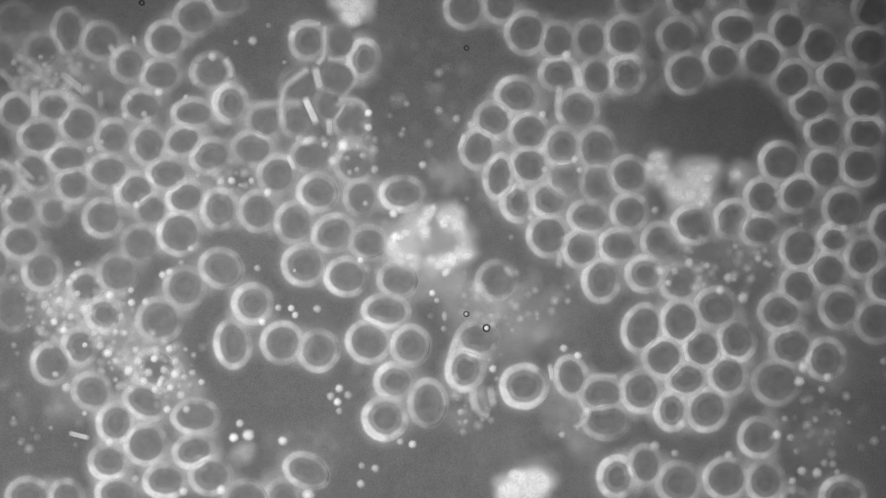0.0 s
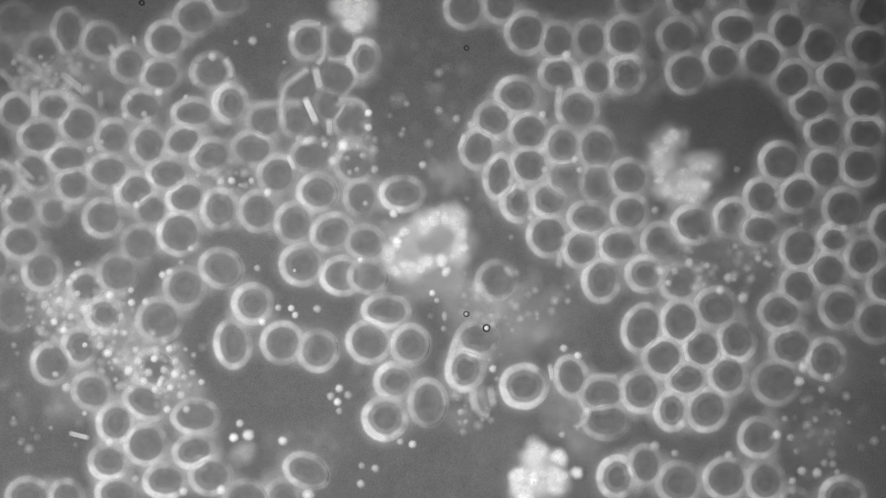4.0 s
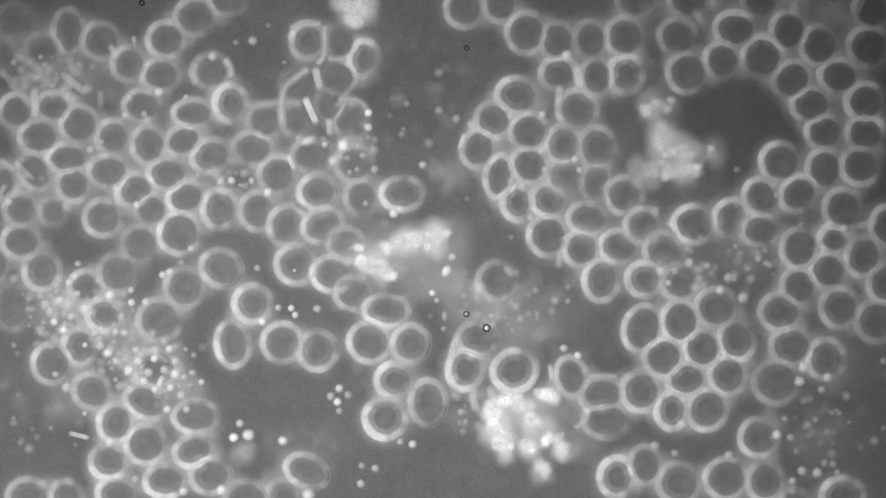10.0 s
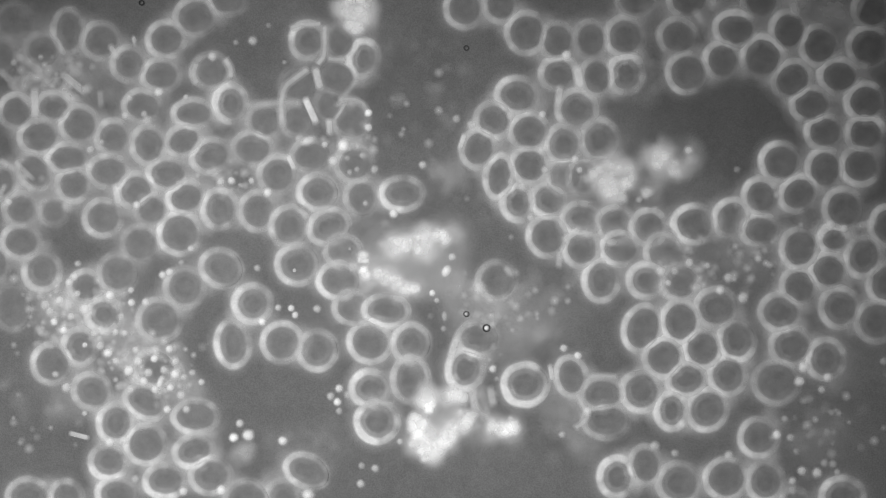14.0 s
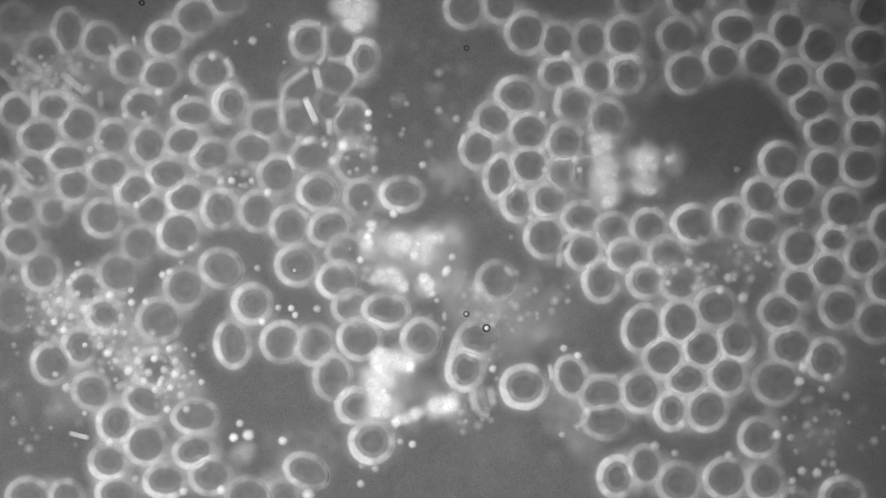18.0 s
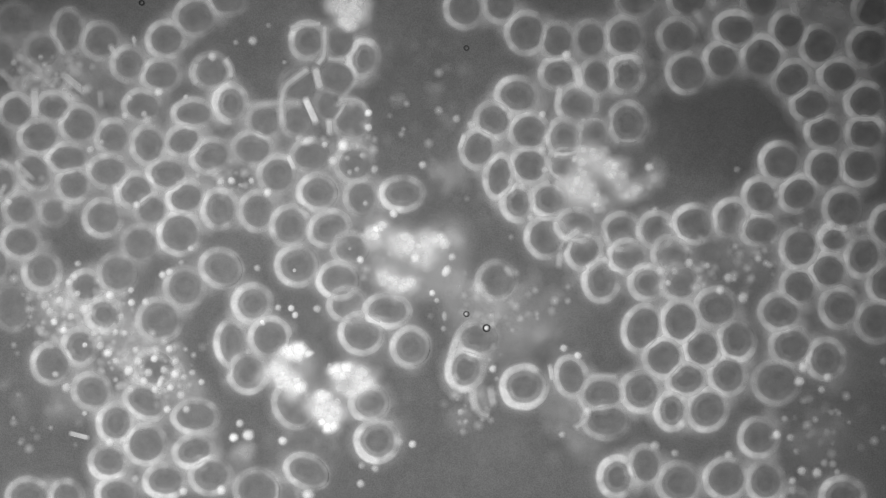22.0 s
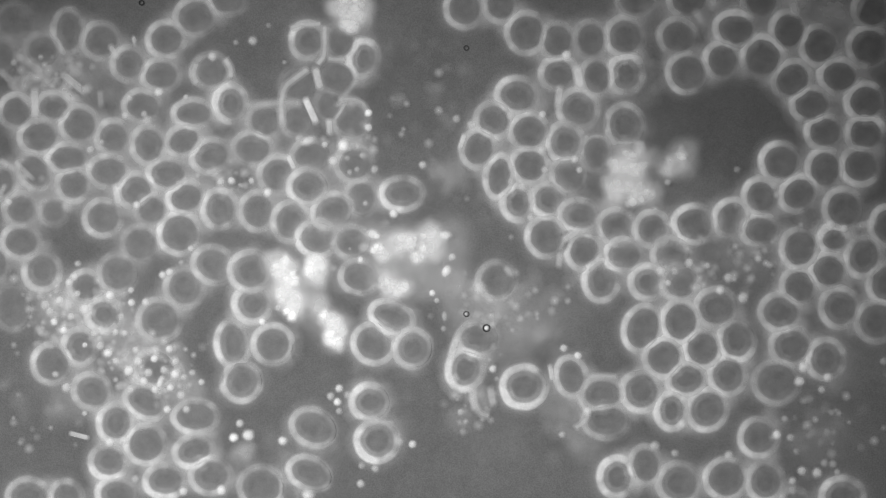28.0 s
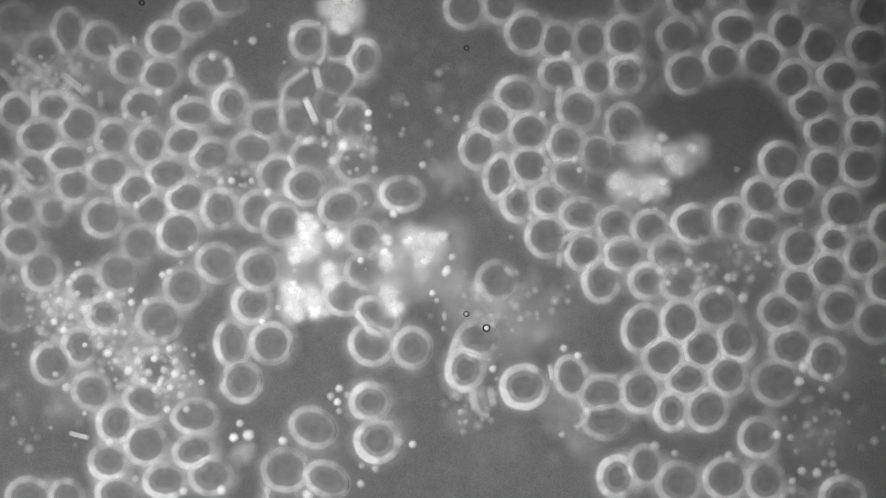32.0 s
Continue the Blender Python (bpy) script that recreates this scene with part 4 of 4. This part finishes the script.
    crawl(LOW, [
        (0, (5, 11, (918, 844), (929, 860), (935, 882)), (3, 8, (894, 871), (914, 863)), (3, 11, (950, 841), (960, 863)), (5, 17, (910, 889), (941, 912))),
        (1, (8, 11, (880, 825), (901, 842), (910, 863), (922, 889)), (4, 9, (918, 802), (944, 814)), (3, 8, (950, 817), (956, 851)), (3, 12, (937, 882), (941, 897))),
        (2, (12, 13, (937, 768), (967, 754), (986, 776), (988, 810), (990, 840)), (9, 11, (986, 842), (948, 848), (918, 848), (895, 870), (937, 878)), (1.5, 6, (901, 800), (904, 803)), (2, 9, (944, 817), (960, 825))),
        (3, (8, 14, (914, 836), (944, 848), (929, 870)), (5, 7, (990, 825), (995, 840), (1000, 863)), (3, 7, (942, 798), (968, 789)), (3, 11, (956, 836), (975, 832)), (3, 11, (891, 855), (899, 874)), (1, 5, (988, 815), (989, 817))),
        (6, (7, 11, (937, 844), (960, 836), (979, 835)), (6, 8, (963, 844), (962, 878)), (2.5, 5, (960, 806), (972, 797), (982, 798)), (3, 11, (916, 857), (929, 860)), (5, 9, (1005, 873), (1024, 865), (1054, 878)), (1, 4, (997, 795), (1013, 810))),
        (7, (4, 8, (977, 785), (1003, 791)), (7, 14, (960, 814), (982, 821), (997, 836)), (6, 9, (1013, 829), (1010, 851), (1001, 874)), (5, 8, (1032, 867), (1054, 851), (1066, 851)), (4, 11, (937, 860), (956, 848)), (1, 5, (1056, 816), (1057, 817)), (3, 9, (975, 870), (990, 863))),
        (8, (4, 11, (948, 736), (954, 757)), (1, 5, (977, 753), (979, 756)), (3, 8, (950, 783), (950, 817)), (9, 11, (963, 820), (994, 820), (1015, 840), (1009, 874)), (5, 10, (1039, 806), (1041, 832), (1032, 859)), (4, 17, (944, 848), (975, 863))),
        (9, (9, 8, (875, 741), (896, 758), (923, 781), (942, 786)), (5, 11, (889, 720), (915, 716), (938, 718)), (4, 7, (951, 760), (966, 776), (981, 782)), (1.5, 6, (945, 810), (968, 813)), (3, 6, (1017, 801), (1001, 809), (995, 832), (998, 854)), (3, 15, (904, 737), (934, 752))),
        (10, (9, 11, (875, 722), (877, 748), (882, 775), (900, 798)), (4, 10, (882, 713), (911, 710), (938, 716)), (2.5, 6, (940, 731), (945, 756)), (2.5, 7, (926, 784), (945, 798)), (4, 7, (964, 775), (983, 776), (996, 809)), (1, 5, (961, 830), (963, 832)), (2.5, 8, (953, 691), (981, 703))),
        (11, (10, 10, (824, 756), (852, 746), (873, 771), (895, 796), (913, 809)), (5, 10, (870, 731), (892, 713), (928, 707)), (3, 6, (928, 718), (930, 748), (945, 763)), (1, 5, (930, 788), (932, 789)), (3, 5, (968, 758), (978, 791), (957, 814)), (3, 15, (889, 744), (911, 767))),
        (12, (10, 20, (786, 729), (805, 744), (801, 767)), (4, 10, (836, 760), (845, 782)), (7, 14, (847, 807), (866, 807), (882, 796)), (2.5, 8, (895, 758), (904, 754)), (1, 5, (915, 784), (917, 785)), (3, 5, (945, 748), (954, 775), (948, 804)), (2, 11, (866, 729), (892, 722))),
        (13, (11, 15, (756, 695), (767, 722), (782, 741), (773, 760)), (5, 8, (824, 766), (858, 776)), (4, 8, (852, 741), (877, 734)), (1, 5, (889, 775), (890, 776)), (4, 7, (919, 756), (930, 771), (934, 786)), (2, 14, (813, 707), (828, 729))),
        (14, (10, 11, (741, 744), (745, 771), (754, 801), (779, 794)), (5, 8, (782, 786), (798, 771), (799, 752)), (2.5, 6, (796, 699), (820, 702)), (3, 11, (748, 710), (767, 718)), (3, 11, (824, 729), (817, 756)), (4, 8, (873, 758), (900, 760), (910, 751))),
        (17, (8, 18, (687, 715), (707, 738), (732, 752)), (7, 14, (737, 642), (712, 660), (697, 690)), (3, 9, (742, 660), (750, 680)), (3, 16, (692, 670), (717, 700)), (1, 6, (757, 745), (760, 747)), (4, 10, (800, 738), (824, 728))),
        (18, (11, 14, (682, 632), (672, 660), (667, 690), (677, 732)), (4, 10, (692, 640), (727, 642)), (2, 7, (697, 750), (737, 730)), (4, 10, (764, 722), (802, 713))),
        (19, (11, 24, (570, 612), (602, 625), (617, 655)), (2, 14, (627, 675), (642, 660)), (6, 13, (654, 618), (710, 605)), (1, 6, (667, 695), (669, 697)), (4, 11, (732, 696), (764, 698))),
        (20, (7, 17, (597, 600), (570, 610), (552, 640)), (8, 18, (557, 675), (577, 700), (602, 685)), (1.5, 14, (637, 645), (652, 655)), (5, 11, (660, 665), (692, 670), (714, 688))),
        (21, (2, 10, (582, 605), (597, 610)), (6, 10, (557, 660), (542, 690), (547, 725)), (9, 19, (570, 755), (592, 775), (607, 800)), (2, 12, (607, 735), (617, 750)), (3, 11, (592, 710), (617, 705)), (3, 10, (630, 668), (647, 655), (667, 675))),
        (22, (3, 9, (504, 626), (540, 620)), (6, 12, (480, 650), (502, 670), (532, 690)), (8, 19, (562, 708), (584, 725), (587, 755)), (6, 11, (617, 700), (654, 675), (627, 660), (587, 655))),
        (23, (2.5, 8, (557, 590), (582, 565)), (12, 19, (517, 615), (500, 650), (512, 675), (542, 695)), (6, 15, (587, 660), (607, 675), (624, 690)), (1, 7, (597, 713), (599, 715))),
        (24, (4, 14, (662, 552), (617, 550)), (12, 14, (582, 555), (554, 585), (532, 618), (522, 645), (547, 672), (587, 685)), (4, 9, (607, 695), (614, 665), (587, 638)), (1, 7, (567, 660), (569, 662))),
        (25, (4, 13, (672, 540), (657, 525)), (9, 17, (612, 515), (580, 548), (554, 585)), (7, 17, (567, 615), (574, 645), (580, 665)), (2, 8, (592, 705), (610, 698))),
        (27.5, (4, 12, (585, 501), (567, 485)), (12, 18, (513, 465), (522, 505), (530, 554)), (6, 13, (578, 572), (597, 594), (595, 619))),
        (28, (4, 11, (564, 468), (549, 485)), (12, 18, (499, 462), (508, 505), (524, 554)), (6, 12, (573, 559), (597, 581), (591, 608))),
        (29, (4, 10, (531, 478), (537, 512)), (12, 20, (499, 550), (522, 581), (546, 619)), (6, 12, (569, 566), (600, 569), (609, 599))),
        (30, (5, 11, (537, 456), (537, 429), (506, 423)), (7, 9, (484, 435), (484, 474), (494, 518)), (8, 16, (506, 550), (522, 578), (542, 581)), (5, 11, (555, 554), (573, 550), (588, 576))),
        (31, (8, 12, (542, 423), (515, 451), (503, 485)), (4, 9, (486, 514), (515, 541), (524, 554)), (6, 12, (553, 541), (569, 569)), (5, 12, (582, 501), (595, 483), (613, 485))),
        (32, (8, 13, (551, 393), (542, 429), (522, 465)), (6, 12, (511, 505), (524, 532), (522, 559)), (5, 12, (546, 518), (567, 559)), (3, 8, (585, 507), (583, 474)), (2.5, 8, (600, 434), (588, 411)))])
    crawl(MIDDLE, [
        (0, (7, 9, (718, 415), (693, 426), (706, 456), (734, 466)), (6, 10, (761, 466), (796, 459), (825, 446)), (8, 9, (832, 426), (807, 396), (768, 373), (746, 385)), (2, 6, (744, 391), (752, 416))),
        (1, (5, 9, (721, 413), (695, 426), (703, 449)), (6, 9, (721, 466), (756, 471), (796, 453)), (9, 9, (827, 426), (825, 396), (796, 382), (768, 368), (742, 391)), (2, 7, (751, 401), (751, 431))),
        (2, (5, 9, (726, 413), (697, 426), (700, 451)), (6, 9, (711, 471), (751, 469), (791, 453)), (5, 9, (807, 439), (825, 416), (815, 391)), (7, 12, (796, 370), (766, 370), (741, 385)), (1.5, 7, (741, 401), (751, 421))),
        (3, (4, 8, (728, 409), (693, 436), (695, 459)), (7, 9, (711, 489), (708, 476), (741, 466), (784, 451)), (5, 9, (807, 443), (821, 421), (813, 396)), (6, 12, (801, 375), (781, 375), (751, 388))),
        (6, (2, 9, (670, 421), (685, 436)), (8, 11, (667, 451), (680, 476), (711, 489), (738, 466)), (5, 8, (798, 466), (809, 433), (796, 409)), (7, 11, (781, 388), (764, 382), (744, 401), (724, 426))),
        (7, (4, 9, (685, 421), (675, 446), (673, 471)), (6, 9, (683, 481), (711, 492), (738, 489)), (2, 8, (731, 451), (706, 461)), (9, 11, (801, 446), (794, 416), (766, 399), (741, 409), (716, 426))),
        (8, (3, 12, (660, 411), (675, 431)), (6, 11, (667, 456), (685, 479), (728, 473)), (2, 7, (716, 441), (731, 451)), (3, 7, (801, 461), (802, 436)), (9, 11, (794, 416), (778, 399), (741, 409), (716, 423))),
        (9, (8, 12, (627, 459), (653, 466), (680, 483)), (2, 9, (685, 446), (700, 459)), (3, 9, (801, 453), (791, 431)), (9, 12, (781, 409), (741, 416), (706, 431))),
        (10, (8, 14, (630, 446), (655, 469), (695, 486)), (2, 10, (675, 441), (706, 431)), (9, 14, (791, 416), (756, 423), (721, 423))),
        (11, (3, 14, (635, 416), (675, 411)), (7, 11, (640, 463), (670, 483), (708, 500)), (9, 13, (788, 421), (751, 426), (711, 426))),
        (12, (2, 14, (650, 416), (685, 436)), (7, 12, (640, 456), (660, 479), (703, 497)), (10, 13, (788, 426), (751, 426), (714, 426))),
        (13, (3, 14, (645, 401), (665, 431)), (6, 8, (640, 461), (667, 486), (700, 510)), (10, 13, (788, 426), (746, 428), (700, 429))),
        (14, (2, 10, (640, 456), (650, 492)), (6, 9, (665, 479), (695, 502), (734, 512)), (10, 14, (788, 416), (741, 429), (700, 433))),
        (17, (3, 12, (655, 421), (670, 451)), (5, 9, (667, 479), (690, 497), (738, 510)), (11, 15, (786, 419), (744, 439), (706, 423))),
        (18, (3, 9, (655, 401), (650, 441)), (5, 9, (660, 494), (695, 489), (716, 507)), (2, 6, (761, 517), (752, 489)), (11, 15, (778, 419), (744, 439), (703, 423))),
        (19, (3, 12, (650, 411), (665, 441)), (1, 6, (665, 495), (667, 497)), (5, 8, (690, 483), (714, 507), (761, 520)), (11, 15, (781, 421), (744, 439), (721, 423))),
        (20, (3, 12, (655, 411), (670, 461)), (4, 9, (665, 497), (695, 507), (711, 524)), (1.5, 5, (756, 520), (761, 524)), (10, 16, (771, 426), (744, 439), (721, 426))),
        (21, (3, 11, (680, 406), (655, 416)), (5, 9, (667, 497), (695, 510), (741, 507)), (10, 16, (774, 429), (744, 443), (716, 423))),
        (22, (3, 10, (675, 401), (655, 421)), (6, 9, (670, 486), (695, 505), (728, 500)), (11, 16, (784, 423), (746, 443), (711, 423))),
        (23, (3, 11, (660, 411), (655, 441)), (6, 9, (663, 500), (685, 486), (721, 504)), (3, 8, (742, 447), (761, 443)), (8, 13, (784, 416), (746, 426), (714, 419))),
        (24, (3, 10, (685, 411), (660, 446)), (5, 7, (677, 459), (693, 483), (700, 504)), (2, 7, (744, 446), (761, 466)), (9, 14, (784, 423), (751, 436), (721, 419))),
        (25, (2, 10, (675, 411), (670, 436)), (3, 11, (640, 456), (660, 451)), (6, 9, (685, 473), (700, 500), (728, 510)), (10, 14, (788, 429), (754, 433), (724, 423))),
        (28, (3, 14, (655, 421), (685, 451)), (6, 11, (677, 489), (690, 514), (716, 507)), (2, 7, (739, 451), (743, 455)), (9, 15, (786, 421), (746, 426), (706, 426))),
        (29, (6, 9, (677, 489), (687, 510), (706, 520)), (2.5, 6, (716, 497), (731, 517), (721, 532)), (3, 7, (736, 463), (736, 449)), (9, 15, (784, 426), (746, 431), (711, 426))),
        (30, (3, 12, (675, 431), (695, 466)), (5, 9, (675, 502), (687, 522), (706, 537)), (2, 8, (738, 459), (721, 426)), (9, 16, (741, 441), (766, 429), (784, 426))),
        (31, (3, 12, (680, 431), (706, 461)), (5, 8, (685, 481), (683, 512), (700, 542)), (3, 7, (746, 466), (731, 451)), (9, 18, (726, 429), (756, 439), (784, 426))),
        (32, (3, 12, (680, 426), (690, 471)), (6, 9, (683, 507), (687, 527), (703, 547)), (4, 10, (741, 466), (756, 446)), (6, 10, (716, 429), (746, 427), (784, 419)))])
    crawl(TOP, [
        (0, (7, 30, (612, 0), (638, 0)), (7, 24, (612, 17), (638, 17))),
        (2, (7, 30, (619, 12), (645, 12)), (7, 24, (619, 29), (645, 29))),
        (3, (7, 30, (614, 11), (640, 11)), (7, 24, (614, 28), (640, 28))),
        (6, (7, 30, (623, 18), (649, 18)), (7, 24, (623, 35), (649, 35))),
        (8, (7, 30, (630, 19), (656, 19)), (7, 24, (630, 36), (656, 36))),
        (10, (7, 30, (617, 5), (643, 5)), (7, 24, (617, 22), (643, 22))),
        (12, (7, 30, (616, 8), (642, 8)), (7, 24, (616, 25), (642, 25))),
        (14, (7, 30, (618, 16), (644, 16)), (7, 24, (618, 33), (644, 33))),
        (17, (7, 30, (612, 12), (638, 12)), (7, 24, (612, 29), (638, 29))),
        (19, (7, 30, (619, 11), (645, 11)), (7, 24, (619, 28), (645, 28))),
        (21, (7, 30, (604, 7), (630, 7)), (7, 24, (604, 24), (630, 24))),
        (23, (7, 30, (608, 12), (634, 12)), (7, 24, (608, 29), (634, 29))),
        (25, (7, 30, (600, 10), (626, 10)), (7, 24, (600, 27), (626, 27))),
        (28, (7, 30, (609, 14), (635, 14)), (7, 24, (609, 31), (635, 31))),
        (30, (7, 30, (601, 15), (627, 15)), (7, 24, (601, 32), (627, 32))),
        (32, (7, 30, (593, 15), (619, 15)), (7, 24, (593, 32), (619, 32)))])


motions()
